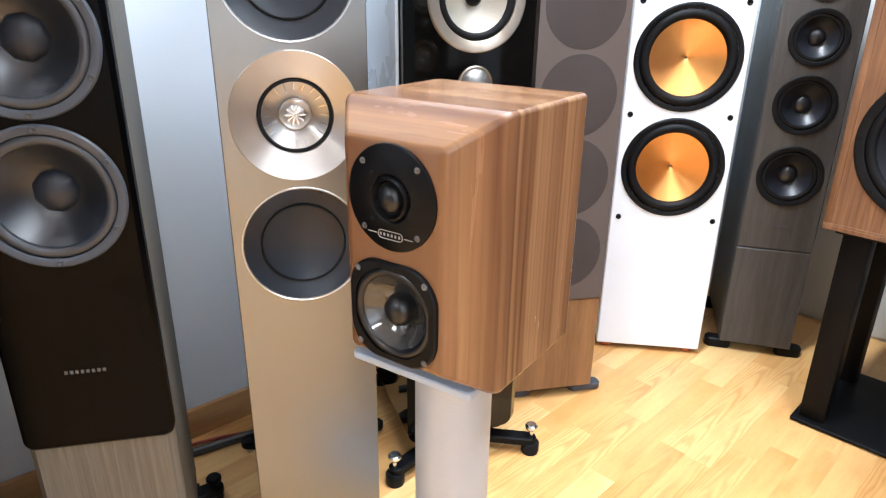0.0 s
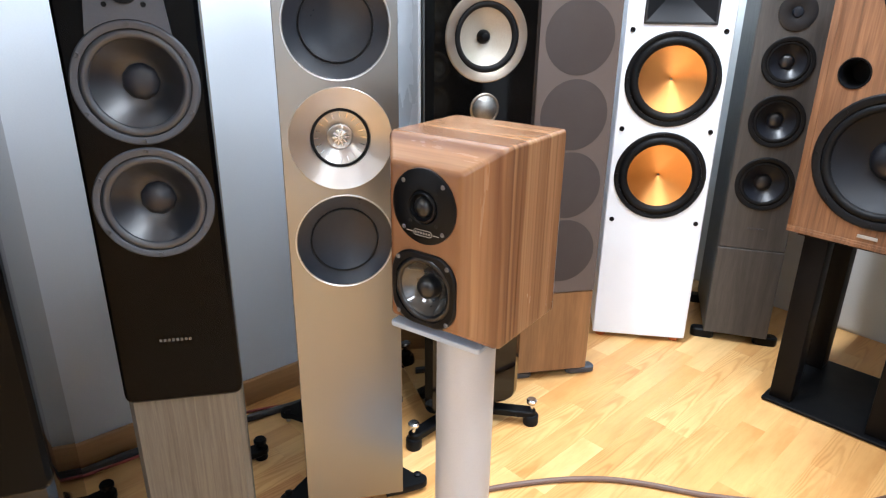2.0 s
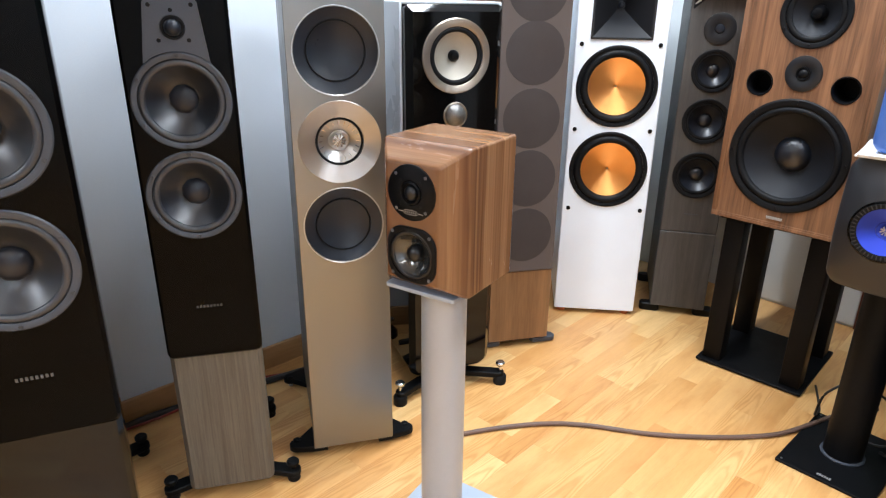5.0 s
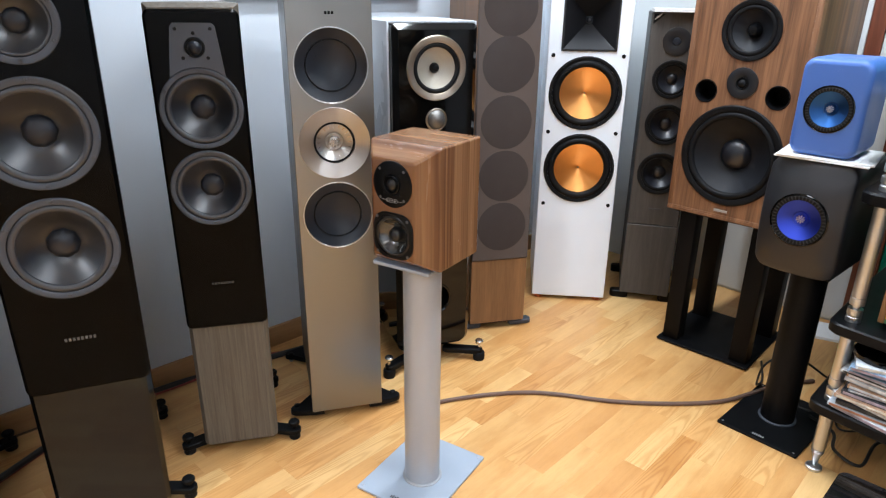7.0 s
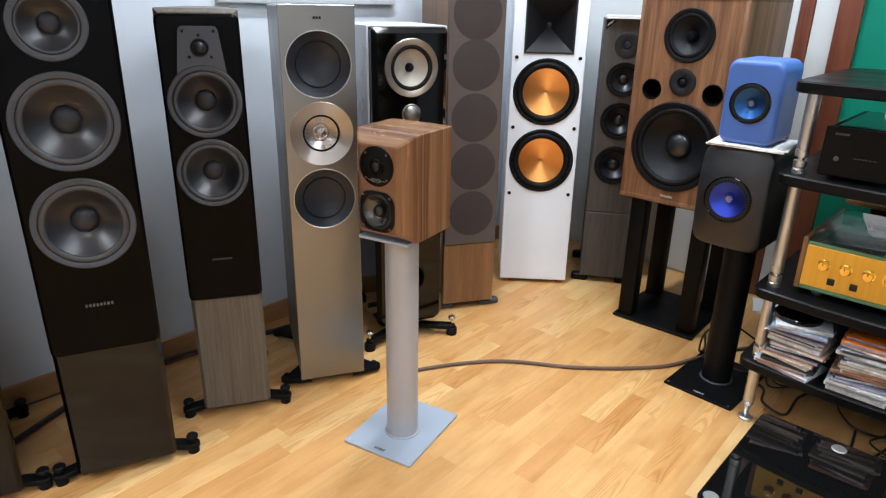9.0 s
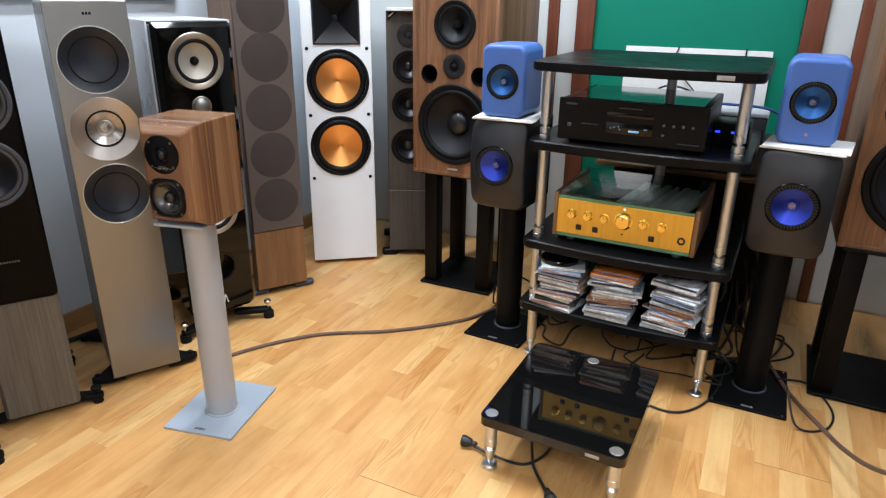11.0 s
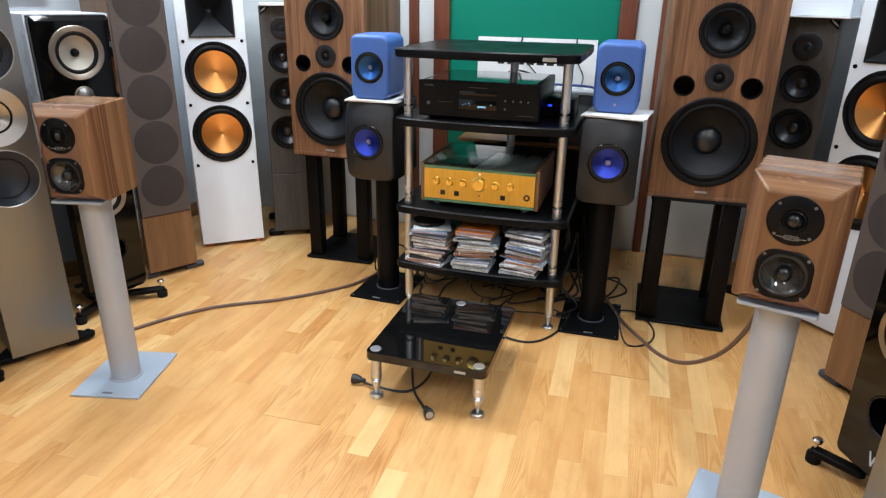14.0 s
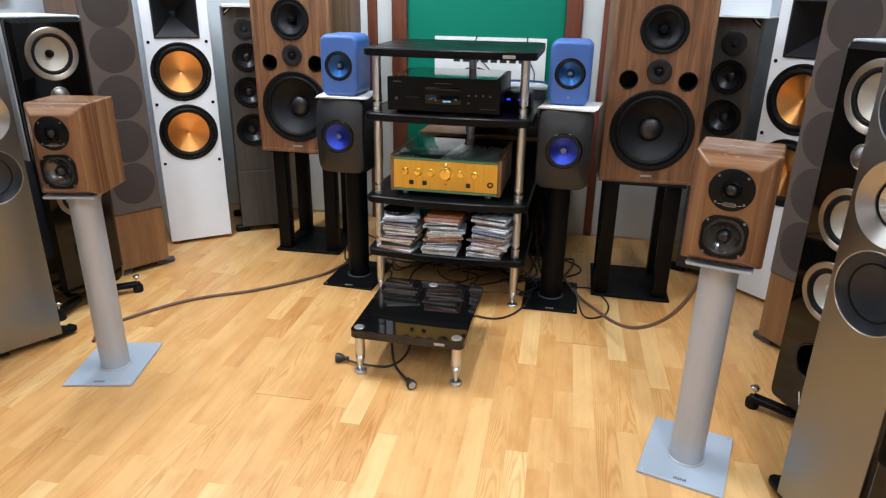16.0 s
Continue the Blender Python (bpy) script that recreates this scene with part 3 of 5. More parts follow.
# ---- loudspeakers ----
def outrigger(top, x, y, side, mat="black_metal", length=0.06, knob="black_metal", ang=0.0):
    """A foot arm with a height knob and a puck under it."""
    bm = bmesh.new()
    loft(bm, [[(px, py, z) for px, py in rrect(length + 0.03, 0.036, 0.017, i, 5)] for z, i in ((0.016, 0.002), (0.018, 0), (0.030, 0), (0.032, 0.002))])
    bmesh.ops.transform(bm, matrix=pose(x + side * length / 2, y, 0, 0, 0, ang), verts=bm.verts)
    arm = part("foot_arm", bm, mat, top)
    m = pose(x, y, 0, 0, 0, 0) @ pose(side * length * 0.5, 0, 0) @ pose(side * length * 0.45 * math.cos(radians(ang)), side * length * 0.45 * math.sin(radians(ang)), 0)
    fx, fy = m.translation.x, m.translation.y
    part("puck", L([(0, 0), (0.015, 0), (0.016, 0.003), (0.014, 0.016), (0, 0.016)], fx, fy, 0, "z", 20), "rubber", arm)
    part("knob", L([(0.006, 0.032), (0.006, 0.042), (0.014, 0.044), (0.0155, 0.047), (0.0155, 0.053), (0.013, 0.056), (0, 0.056)], fx, fy, 0, "z", 20), knob, arm)
    return arm


def bars(top, name, x, z, n, h, w, gap, y=-0.0005, mat="letter", depth=0.0015):
    """A row of small raised bars in place of a maker's mark."""
    bm = bmesh.new()
    x0 = x - (n * w + (n - 1) * gap) / 2
    for i in range(n):
        box(bm, x0 + i * (w + gap), x0 + i * (w + gap) + w, y - depth, y + 0.001, z - h / 2, z + h / 2)
    return part(name, bm, mat, top)


def aluminium_tower(x, y, ang):
    t = thing("floorstanding_speaker", "tall champagne aluminium floorstanding speaker with two dark woofers", "speaker", x, y, ang, group="floorstanding speakers")
    w, z0, z1 = 0.207, 0.03, 1.178
    ups, mid, low = 1.022, 0.830, 0.637
    part("cabinet", upright(w - 0.004, z0 + 0.002, z1 - 0.002, 0.006, 0.014, 0.40, 0.003, [(0, ups, 0.08), (0, mid, 0.06), (0, low, 0.08)], 0.06), "silver_side", t)
    part("front_panel", upright(w, z0, z1, 0.002, 0, 0.0135, 0.0012, [(0, ups, 0.0885), (0, mid, 0.0915), (0, low, 0.0885)], 0.012), "champagne", t, "brushed champagne aluminium front plate")
    for z in (ups, low):
        u = part("woofer", L([(0.0895, -0.008), (0.0895, 0.0006), (0.0902, 0.0014), (0.0912, 0.0014), (0.0918, 0.0006), (0.0918, 0)], 0, 0, z, "y", 56), "steel", t, "dark woofer with a thin bright ring")
        part("surround", L([(0.0898, -0.001), (0.087, -0.003), (0.064, -0.0095), (0.0635, -0.011)], 0, 0, z, "y", 56), "dish", u)
        part("gasket", L([(0.0635, -0.011), (0.0625, -0.007), (0.0605, -0.007), (0.0595, -0.011)], 0, 0, z, "y", 48), "rubber", u)
        part("cone", L([(0.060, -0.0095), (0.050, -0.0135), (0.038, -0.0170), (0.025, -0.0195), (0.012, -0.0210), (0, -0.0215)], 0, 0, z, "y", 48), "dish", u)
    u = part("coaxial_driver", L([(0.0915, 0.0006), (0.0905, 0.0014), (0.0540, -0.0095), (0.0525, -0.013)], 0, 0, mid, "y", 72), "spun", t, "spun nickel flare round a metal cone")
    part("gasket", L([(0.053, -0.0125), (0.0515, -0.010), (0.049, -0.010), (0.0475, -0.013)], 0, 0, mid, "y", 48), "rubber", u)
    part("cone", L([(0.0485, -0.0125), (0.034, -0.020), (0.0235, -0.027), (0.0225, -0.029)], 0, 0, mid, "y", 48), "spun", u)
    bm = bmesh.new()
    for i in range(20):
        a = 2 * math.pi * i / 20
        c, s = math.cos(a), math.sin(a)
        vs = []
        for r, d, wd in ((0.036, 0.0178, 0.0006), (0.0455, 0.0132, 0.0008)):
            for side in (-1, 1):
                vs.append(bm.verts.new((r * c - side * wd * s, d, mid + r * s + side * wd * c)))
        bm.faces.new((vs[0], vs[1], vs[3], vs[2]))
    part("cone_rib", bm, "chrome", u)
    part("waveguide", L([(0.0235, -0.026), (0.021, -0.0235), (0.014, -0.027), (0.0125, -0.028), (0.012, -0.024), (0.006, -0.021), (0, -0.020)], 0, 0, mid, "y", 32), "spun", u)
    part("star_plate", star(bmesh.new(), 0, 0.0245, mid, 0.0145, 10, 0.006, 0.12), "chrome", u)
    bars(t, "maker_mark", 0, 1.145, 3, 0.007, 0.006, 0.002, mat="satin")
    for yy in (0.05, 0.36):
        for side in (-1, 1):
            bm = bmesh.new()
            lean = 0.012 if yy < 0.2 else -0.012
            fin = [(0.070, -0.040), (0.104, -0.038), (0.140, -0.020 - lean)]
            fin += [(0.148 + 0.018 * math.cos(q), -lean + 0.018 * math.sin(q)) for q in (-1.3, -0.8, -0.3, 0.3, 0.8, 1.3)]
            fin += [(0.140, 0.020 - lean), (0.104, 0.052), (0.070, 0.055)]
            loft(bm, [[(side * (px - k), yy + py * (1 - k * 12), z) for px, py in fin] for z, k in ((0.012, 0.002), (0.014, 0), (0.027, 0), (0.029, 0.002))])
            arm = part("foot_arm", bm, "black_metal", t)
            part("spike", L([(0, 0), (0.006, 0.004), (0.008, 0.012), (0, 0.012)], side * 0.146, yy, 0, "z", 14), "steel", arm)
            part("cap_nut", L([(0.009, 0.029), (0.009, 0.032), (0.006, 0.034), (0, 0.034)], side * 0.146, yy, 0, "z", 14), "black_metal", arm)
    return t


def grey_oak_tower(x, y, ang):
    t = thing("floorstanding_speaker", "grey oak floorstanding speaker with a satin black front plate", "speaker", x, y, ang, group="floorstanding speakers")
    w = 0.197
    part("cabinet", upright(w, 0.024, 1.166, (0.016, 0.016, 0.004, 0.004), -0.006, 0.36, 0.010, [(0, 0.941, 0.0755), (0, 0.756, 0.0755)], 0.07, taper=0.02, back=0.46), "grey_wood", t)
    part("front_plate", upright(w + 0.001, 0.39, 1.153, 0.016, -0.012, 0.0115, 0.006, [(0, 0.941, 0.0775), (0, 0.756, 0.0775)], 0.022), "satin_brown", t, "satin black front plate with rounded corners")
    for z in (0.941, 0.756):
        driver(t, "woofer", 0, z, 0.0905, "frame_grey", "roll_grey", "cone", "cone_dark", -0.012, 0.87, 0.72, 0.5, 0.30, "lobed", 6, label="grey framed woofer with a lobed dust cap", screw_mat="roll_grey")
    bm = bmesh.new()
    arc = [(0.0915 * math.sin(radians(q)), 0.941 + 0.0915 * math.cos(radians(q))) for q in (-40, -30, -20, -10, 0, 10, 20, 30, 40)]
    out = arc + [(0.046, 1.118), (0.040, 1.125), (-0.040, 1.125), (-0.046, 1.118)]
    loft(bm, [[(px, yy, pz) for px, pz in out] for yy in (-0.0115, -0.0155)])
    tw = part("tweeter", bm, "frame_grey", t, "grey tapered metal tweeter plate")
    part("tweeter_ring", L([(0.022, 0.0), (0.021, 0.0025), (0.017, 0.0025), (0.0145, -0.001)], 0, -0.0155, 1.074, "y", 32), "satin", tw)
    part("dome", L([(0.015, -0.001), (0.0135, 0.004), (0.009, 0.0085), (0.004, 0.0105), (0, 0.011)], 0, -0.0155, 1.074, "y", 28), "dish", tw)
    for sx, sz in ((-0.036, 1.113), (0.036, 1.113), (-0.026, 1.052), (0.026, 1.052), (0, 1.104)):
        part("screw", L([(0.004, 0), (0.004, 0.001), (0.0015, 0.0006), (0, 0.0006)], sx, -0.0155, sz, "y", 10), "satin", tw)
    bars(t, "maker_mark", 0, 0.512, 8, 0.0052, 0.0042, 0.0026, -0.0115, "faint", 0.001)
    for yy in (0.03, 0.295):
        for side in (-1, 1):
            outrigger(t, side * (0.085 if yy < 0.1 else 0.040), yy, side, length=0.062 if yy < 0.1 else 0.050, ang=side * -22 if yy < 0.1 else side * 22)
    part("plinth", B(-0.052, 0.052, 0.02, 0.33, 0.012, 0.0235, 0.002), "black_metal", t)
    return t


def black_tower(x, y, ang):
    t = thing("floorstanding_speaker", "large piano black floorstanding speaker with big grey-framed woofers", "speaker", x, y, ang, group="floorstanding speakers")
    w = 0.25
    part("cabinet", upright(w, 0.020, 1.345, (0.014, 0.014, 0.004, 0.004), -0.009, 0.42, 0.010, [(0, 0.933, 0.090), (0, 0.702, 0.090), (0, 1.135, 0.060)], 0.07, taper=0.05, back=0.47), "gloss_warm", t)
    part("front_plate", upright(w + 0.001, 0.375, 1.33, 0.018, -0.014, 0.0115, 0.007, [(0, 0.933, 0.092), (0, 0.702, 0.092), (0, 1.135, 0.062)], 0.024, taper=0.03), "satin_brown", t, "satin black front plate with rounded corners")
    for z in (0.933, 0.702):
        driver(t, "woofer", 0, z, 0.1075, "frame_grey", "roll_grey", "cone", "cone_dark", -0.014, 0.87, 0.73, 0.5, 0.29, "lobed", 6, label="large grey framed woofer with a lobed dust cap", screw_mat="roll_grey")
    driver(t, "midrange", 0, 1.135, 0.075, "frame_grey", "roll_grey", "cone", "cone_dark", -0.014, 0.82, 0.72, 0.5, 0.3, "lobed", 6, screw_mat="roll_grey")
    tw = part("tweeter", L([(0.045, -0.001), (0.045, 0.003), (0.043, 0.004), (0.02, 0.004), (0.016, 0.0)], 0, -0.014, 1.262, "y", 36), "frame_grey", t)
    part("dome", L([(0.016, 0.0), (0.014, 0.005), (0.008, 0.01), (0, 0.012)], 0, -0.014, 1.262, "y", 24), "dish", tw)
    bars(t, "maker_mark", 0, 0.500, 8, 0.0075, 0.0048, 0.003, -0.0135, "faint", 0.001)
    for yy in (0.03, 0.39):
        for side in (-1, 1):
            outrigger(t, side * (0.105 if yy < 0.1 else 0.052), yy, side, length=0.062 if yy < 0.1 else 0.052, ang=side * -22 if yy < 0.1 else side * 22)
    part("plinth", B(-0.068, 0.068, 0.02, 0.40, 0.010, 0.0195, 0.002), "black_metal", t)
    return t


def modular_tower(x, y, ang):
    t = thing("floorstanding_speaker", "gloss black curved floorstanding speaker with beige woven cones", "speaker", x, y, ang, group="floorstanding speakers")
    wt = 0.262
    part("front_body", upright(wt, 0.07, 1.112, (0.035, 0.035, 0.012, 0.012), 0, 0.36, 0.016, [(0, 0.990, 0.077), (0, 0.675, 0.070), (0, 0.470, 0.070), (0, 0.255, 0.052)], 0.05, taper=0.03), "gloss", t, "gloss black continuous front body")
    for side in (-1, 1):
        part("side_panel", B(side * (wt / 2 + 0.004) - 0.0035, side * (wt / 2 + 0.004) + 0.0035, 0.035, 0.37, 0.62, 1.118, 0.002), "pale", t, "pale lacquered side panel")
    part("top_cover", B(-wt / 2, wt / 2, 0.035, 0.37, 1.1125, 1.119, 0.002), "pale", t, "pale lacquered top cover")
    driver(t, "midrange", 0, 0.990, 0.092, "ring_metal", "rubber", "beige_cone", "satin", 0, 0.78, 0.635, 0.34, 0.16, "plug", 0, label="midrange with a bright metal ring and beige cone")
    for z in (0.675, 0.470):
        driver(t, "woofer", 0, z, 0.086, "ring_metal", "rubber", "beige_cone", "beige_cone", 0, 0.80, 0.62, 0.3, 0.30, "dome", 0, label="woofer with a bright metal ring and beige cone")
    tw = part("tweeter", L([(0.034, -0.002), (0.0335, 0.002), (0.031, 0.003), (0.028, 0.001)], 0, 0, 0.843, "y", 32), "ring_metal", t)
    part("mesh_dome", L([(0.029, 0.001), (0.026, 0.008), (0.018, 0.014), (0.009, 0.017), (0, 0.018)], 0, 0, 0.843, "y", 28), "mesh", tw, "silver mesh dome")
    part("port", L([(0.056, 0.0015), (0.054, 0.003), (0.050, 0.0005), (0.044, -0.02), (0.040, -0.05), (0, -0.05)], 0, 0, 0.255, "y", 36), "gloss", t, "gloss black flared port")
    bm = bmesh.new()
    for x0, z0, x1, z1 in ((-0.013, 0.150, -0.003, 0.112), (-0.003, 0.112, 0.003, 0.142), (0.003, 0.142, 0.012, 0.108)):
        dx, dz = x1 - x0, z1 - z0
        k = 0.0022 / math.hypot(dx, dz)
        loft(bm, [[(x0 - dz * k, yy, z0 + dx * k), (x0 + dz * k, yy, z0 - dx * k), (x1 + dz * k, yy, z1 - dx * k), (x1 - dz * k, yy, z1 + dx * k)] for yy in (0.0005, -0.0012)])
    part("maker_mark", bm, "pale", t, "small silver zigzag mark")
    part("plinth", B(-0.09, 0.09, 0.06, 0.36, 0.045, 0.0705, 0.004), "black_metal", t)
    for yy in (0.02, 0.35):
        for side in (-1, 1):
            bm = bmesh.new()
            loft(bm, [[(px, py, z) for px, py in rrect(0.140, 0.034, 0.016, i, 5)] for z, i in ((0.024, 0.003), (0.027, 0), (0.041, 0), (0.044, 0.003))])
            turn = side * (-28 if yy < 0.2 else 28)
            bmesh.ops.transform(bm, matrix=pose(side * 0.112, yy, 0, 0, 0, turn), verts=bm.verts)
            arm = part("foot_arm", bm, "black_metal", t)
            fx, fy = side * (0.112 + 0.058 * math.cos(radians(turn))), yy + side * 0.058 * math.sin(radians(turn))
            part("puck", L([(0, 0), (0.019, 0), (0.0205, 0.004), (0.0205, 0.026), (0.018, 0.030), (0, 0.030)], fx, fy, 0, "z", 22), "rubber", arm)
            part("knob", L([(0.005, 0.043), (0.005, 0.060), (0.012, 0.063), (0.0145, 0.067), (0.0145, 0.072), (0.011, 0.076), (0, 0.077)], fx, fy, 0, "z", 22), "chrome", arm)
    return t


def cloth_tower(x, y, ang):
    t = thing("floorstanding_speaker", "tall floorstanding speaker with a taupe cloth grille over walnut", "speaker", x, y, ang, group="floorstanding speakers")
    w, z1 = 0.212, 1.40
    part("cabinet", upright(w, 0.03, z1, 0.004, 0.010, 0.38, 0.003), "brown_wood", t)
    part("plinth_front", upright(w, 0.03, 0.285, 0.002, -0.002, 0.0098, 0.0015), "brown_wood", t, "brown walnut lower front")
    part("grille", upright(w, 0.288, z1, 0.003, -0.007, 0.0098, 0.002), "taupe", t, "taupe cloth grille")
    # opaque discs on the grille; no driver sits behind the darker tone
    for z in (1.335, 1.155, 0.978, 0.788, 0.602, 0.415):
        part("driver", L([(0.091, -0.0003), (0.0905, 0.0003), (0.088, 0.0005), (0.030, 0.0004), (0.012, 0.0006), (0, 0.0006)], 0, -0.007, z, "y", 48), "cloth_dark", t, "opaque cloth disc, toned darker for a driver behind it")
    part("plinth", B(-0.095, 0.095, 0.02, 0.37, 0.014, 0.0305, 0.002), "black_metal", t)
    for yy in (0.03, 0.34):
        for side in (-1, 1):
            bm = bmesh.new()
            loft(bm, [[(side * (0.10 + px), yy + py, z) for px, py in rrect(0.09, 0.036, 0.015, i, 5)] for z, i in ((0.002, 0.003), (0.005, 0), (0.018, 0), (0.022, 0.004))])
            part("foot_arm", bm, "frame_grey", t, "grey metal foot")
    return t


def horn_tower(x, y, ang):
    t = thing("floorstanding_speaker", "white floorstanding speaker with copper woofers and a black horn", "speaker", x, y, ang, group="floorstanding speakers")
    w, z1 = 0.297, 1.255
    holes = [(0, 0.851, 0.120), (0, 0.565, 0.120)]
    sq = [(-0.098, 1.005), (0.098, 1.005), (0.098, 1.211), (-0.098, 1.211)]
    part("cabinet", upright(w - 0.002, 0.018, z1 - 0.001, 0.004, 0.021, 0.41, 0.003, [(0, z, 0.115) for _, z, _ in holes] + [sq], 0.10), "white", t)
    part("front_panel", upright(w, 0.017, z1, 0.004, 0, 0.0205, 0.003, holes + [sq], 0.02), "white", t)
    for _, z, _ in holes:
        driver(t, "woofer", 0, z, 0.135, "rubber", "rubber", "copper", "copper", 0, 0.90, 0.705, 0.20, 0.05, "none", 8, 0.006, "copper cone woofer in a wide black ring", 1.3, "satin")
    # square horn: flared steps round a throat
    bm = bmesh.new()
    cz = 1.108
    lv = [(0.100, 0.105, -0.002), (0.100, 0.105, 0.005), (0.097, 0.102, 0.006), (0.093, 0.098, 0.005), (0.052, 0.057, -0.045), (0.024, 0.028, -0.075), (0.012, 0.014, -0.088)]
    loops = [[(px, -h, cz + pz) for px, pz in ((-a, -b), (a, -b), (a, b), (-a, b))] for a, b, h in lv]
    loft(bm, loops, False, True)
    horn = part("horn", bm, "horn", t, "black square flared horn")
    part("throat", L([(0.012, -0.086), (0.010, -0.078), (0.004, -0.074), (0, -0.074)], 0, 0, cz, "y", 20), "dish", horn)
    for z in (0.987, 0.705, 0.420):
        for side in (-1, 1):
            part("grille_peg", L([(0.0075, 0), (0.0075, 0.002), (0.0055, 0.003), (0.003, 0.0015), (0, 0.0015)], side * 0.127, 0, z, "y", 14), "satin", t)
    for yy in (0.03, 0.38):
        for side in (-1, 1):
            part("foot", L([(0, 0), (0.016, 0), (0.017, 0.003), (0.013, 0.0172), (0, 0.0172)], side * 0.120, yy, 0, "z", 18), "orange", t, "small orange-brown foot")
    return t


def oak_tower(x, y, ang, badge_side=1):
    """badge_side -1 has the badge in the other top corner."""
    t = thing("floorstanding_speaker", "slim dark grey oak floorstanding speaker with four black drivers", "speaker", x, y, ang, group="floorstanding speakers")
    w, z1 = 0.195, 1.140
    hs = [(0, 0.906, 0.058), (0, 0.738, 0.064), (0, 0.548, 0.068)]
    part("cabinet", upright(w, 0.030, z1, 0.004, 0.016, 0.34, 0.003, hs, 0.07), "dark_oak", t)
    part("front_panel", upright(w, 0.335, z1, 0.004, 0, 0.0155, 0.003, hs, 0.015), "dark_oak", t)
    part("lower_front", upright(w, 0.030, 0.3335, 0.003, 0, 0.0155, 0.002), "dark_oak", t)
    for (_, z, _), R in zip(hs, (0.070, 0.077, 0.083)):
        driver(t, "woofer", 0, z, R, "rubber", "rubber", "cone_dark", "cone", 0, 0.84, 0.68, 0.5, 0.30, "dome", 0, 0.005, "black cone woofer")
    tw = part("tweeter", L([(0.050, -0.001), (0.050, 0.003), (0.048, 0.004), (0.024, 0.003), (0.015, 0.0)], 0, 0, 1.040, "y", 36), "horn", t, "round black tweeter plate")
    part("dome", L([(0.015, 0), (0.012, 0.006), (0, 0.009)], 0, 0, 1.040, "y", 20), "dish", tw)
    bm = bmesh.new()
    loft(bm, [[(badge_side * px, yy, pz) for px, pz in ((-0.090, 1.134), (-0.090, 1.098), (-0.050, 1.134))] for yy in (-0.0005, -0.002)])
    badge = part("corner_badge", bm, "satin", t, "small black corner badge with pale stripes")
    for i in range(3):
        bm = bmesh.new()
        box(bm, -0.014, 0.014, -0.001, 0.001, -0.0016, 0.0016)
        bmesh.ops.transform(bm, matrix=pose(badge_side * (-0.0805 + i * 0.006), -0.0022, 1.1205 + i * 0.004, 0, badge_side * -50, 0) @ Matrix.Diagonal((0.6, 1, 1, 1)), verts=bm.verts)
        part("stripe", bm, "paper", badge)
    bars(t, "maker_mark", 0, 0.405, 6, 0.004, 0.006, 0.002, mat="frame_grey")
    for yy in (0.03, 0.31):
        for side in (-1, 1):
            bm = bmesh.new()
            loft(bm, [[(side * (0.098 + px), yy + py, z) for px, py in rrect(0.075, 0.040, 0.017, i, 5)] for z, i in ((0, 0.002), (0.003, 0), (0.026, 0), (0.030, 0.004))])
            part("foot", bm, "satin", t)
    return t


def walnut_monitor(x, y, ang, z):
    t = thing("monitor_speaker", "large walnut box monitor speaker with a huge black woofer", "speaker", x, y, ang, z, "walnut monitors")
    w, h, d = 0.366, 0.715, 0.42
    e = 0.016
    part("bottom_panel", B(-w / 2, w / 2, 0, d, 0, e, 0.0015), "walnut", t)
    part("top_panel", B(-w / 2, w / 2, 0, d, h - e, h, 0.0015), "walnut", t)
    for side in (-1, 1):
        part("side_panel", B(min(side * w / 2, side * (w / 2 - e)), max(side * w / 2, side * (w / 2 - e)), 0, d, e + 0.0002, h - e - 0.0002, 0.0015), "walnut", t)
    part("back_panel", B(-w / 2 + e, w / 2 - e, d - 0.02, d - 0.001, e, h - e), "walnut", t)
    bz = 0.210
    holes = [(0, bz, 0.140), (0, 0.588, 0.074), (-0.109, 0.403, 0.033), (0.109, 0.403, 0.033)]
    part("baffle", upright(w - 2 * e - 0.0003, e + 0.0002, h - e - 0.0002, 0.001, 0.0018, 0.022, 0.0003, holes, 0.018), "walnut", t)
    driver(t, "woofer", 0, bz, 0.160, "rubber", "rubber", "paper_cone", "cone", 0.0018, 0.87, 0.74, 0.4, 0.30, "dome", 8, 0.006, "very large black woofer", 1.2)
    driver(t, "midrange", 0, 0.588, 0.088, "rubber", "rubber", "paper_cone", "satin", 0.0018, 0.84, 0.66, 0.5, 0.24, "plug", 6, 0.005, "black midrange driver")
    tw = part("tweeter", L([(0.047, -0.001), (0.047, 0.003), (0.045, 0.004), (0.022, 0.004), (0.016, 0.0)], 0, 0.0018, 0.436, "y", 36), "horn", t, "round dark grey tweeter plate")
    part("dome_ring", L([(0.018, 0.003), (0.018, 0.006), (0.016, 0.0065), (0.0125, 0.002)], 0, 0.0018, 0.436, "y", 28), "satin", tw)
    part("dome", L([(0.013, 0.001), (0.011, 0.005), (0.006, 0.008), (0, 0.009)], 0, 0.0018, 0.436, "y", 24), "rubber", tw)
    for sx in (-0.109, 0.109):
        part("port", L([(0.036, 0.0), (0.0355, 0.002), (0.033, 0.002), (0.031, -0.002), (0.030, -0.08), (0, -0.08)], sx, 0.0018, 0.403, "y", 32), "satin", t, "black round port tube")
    part("name_plate", B(-0.022, 0.022, -0.0005, 0.0017, 0.0255, 0.0335, 0.0005), "letter", t, "small bright name plate")
    part("front_lip", B(-w / 2 + 0.001, w / 2 - 0.001, -0.0015, -0.0001, 0.002, 0.010), "walnut", t)
    return t


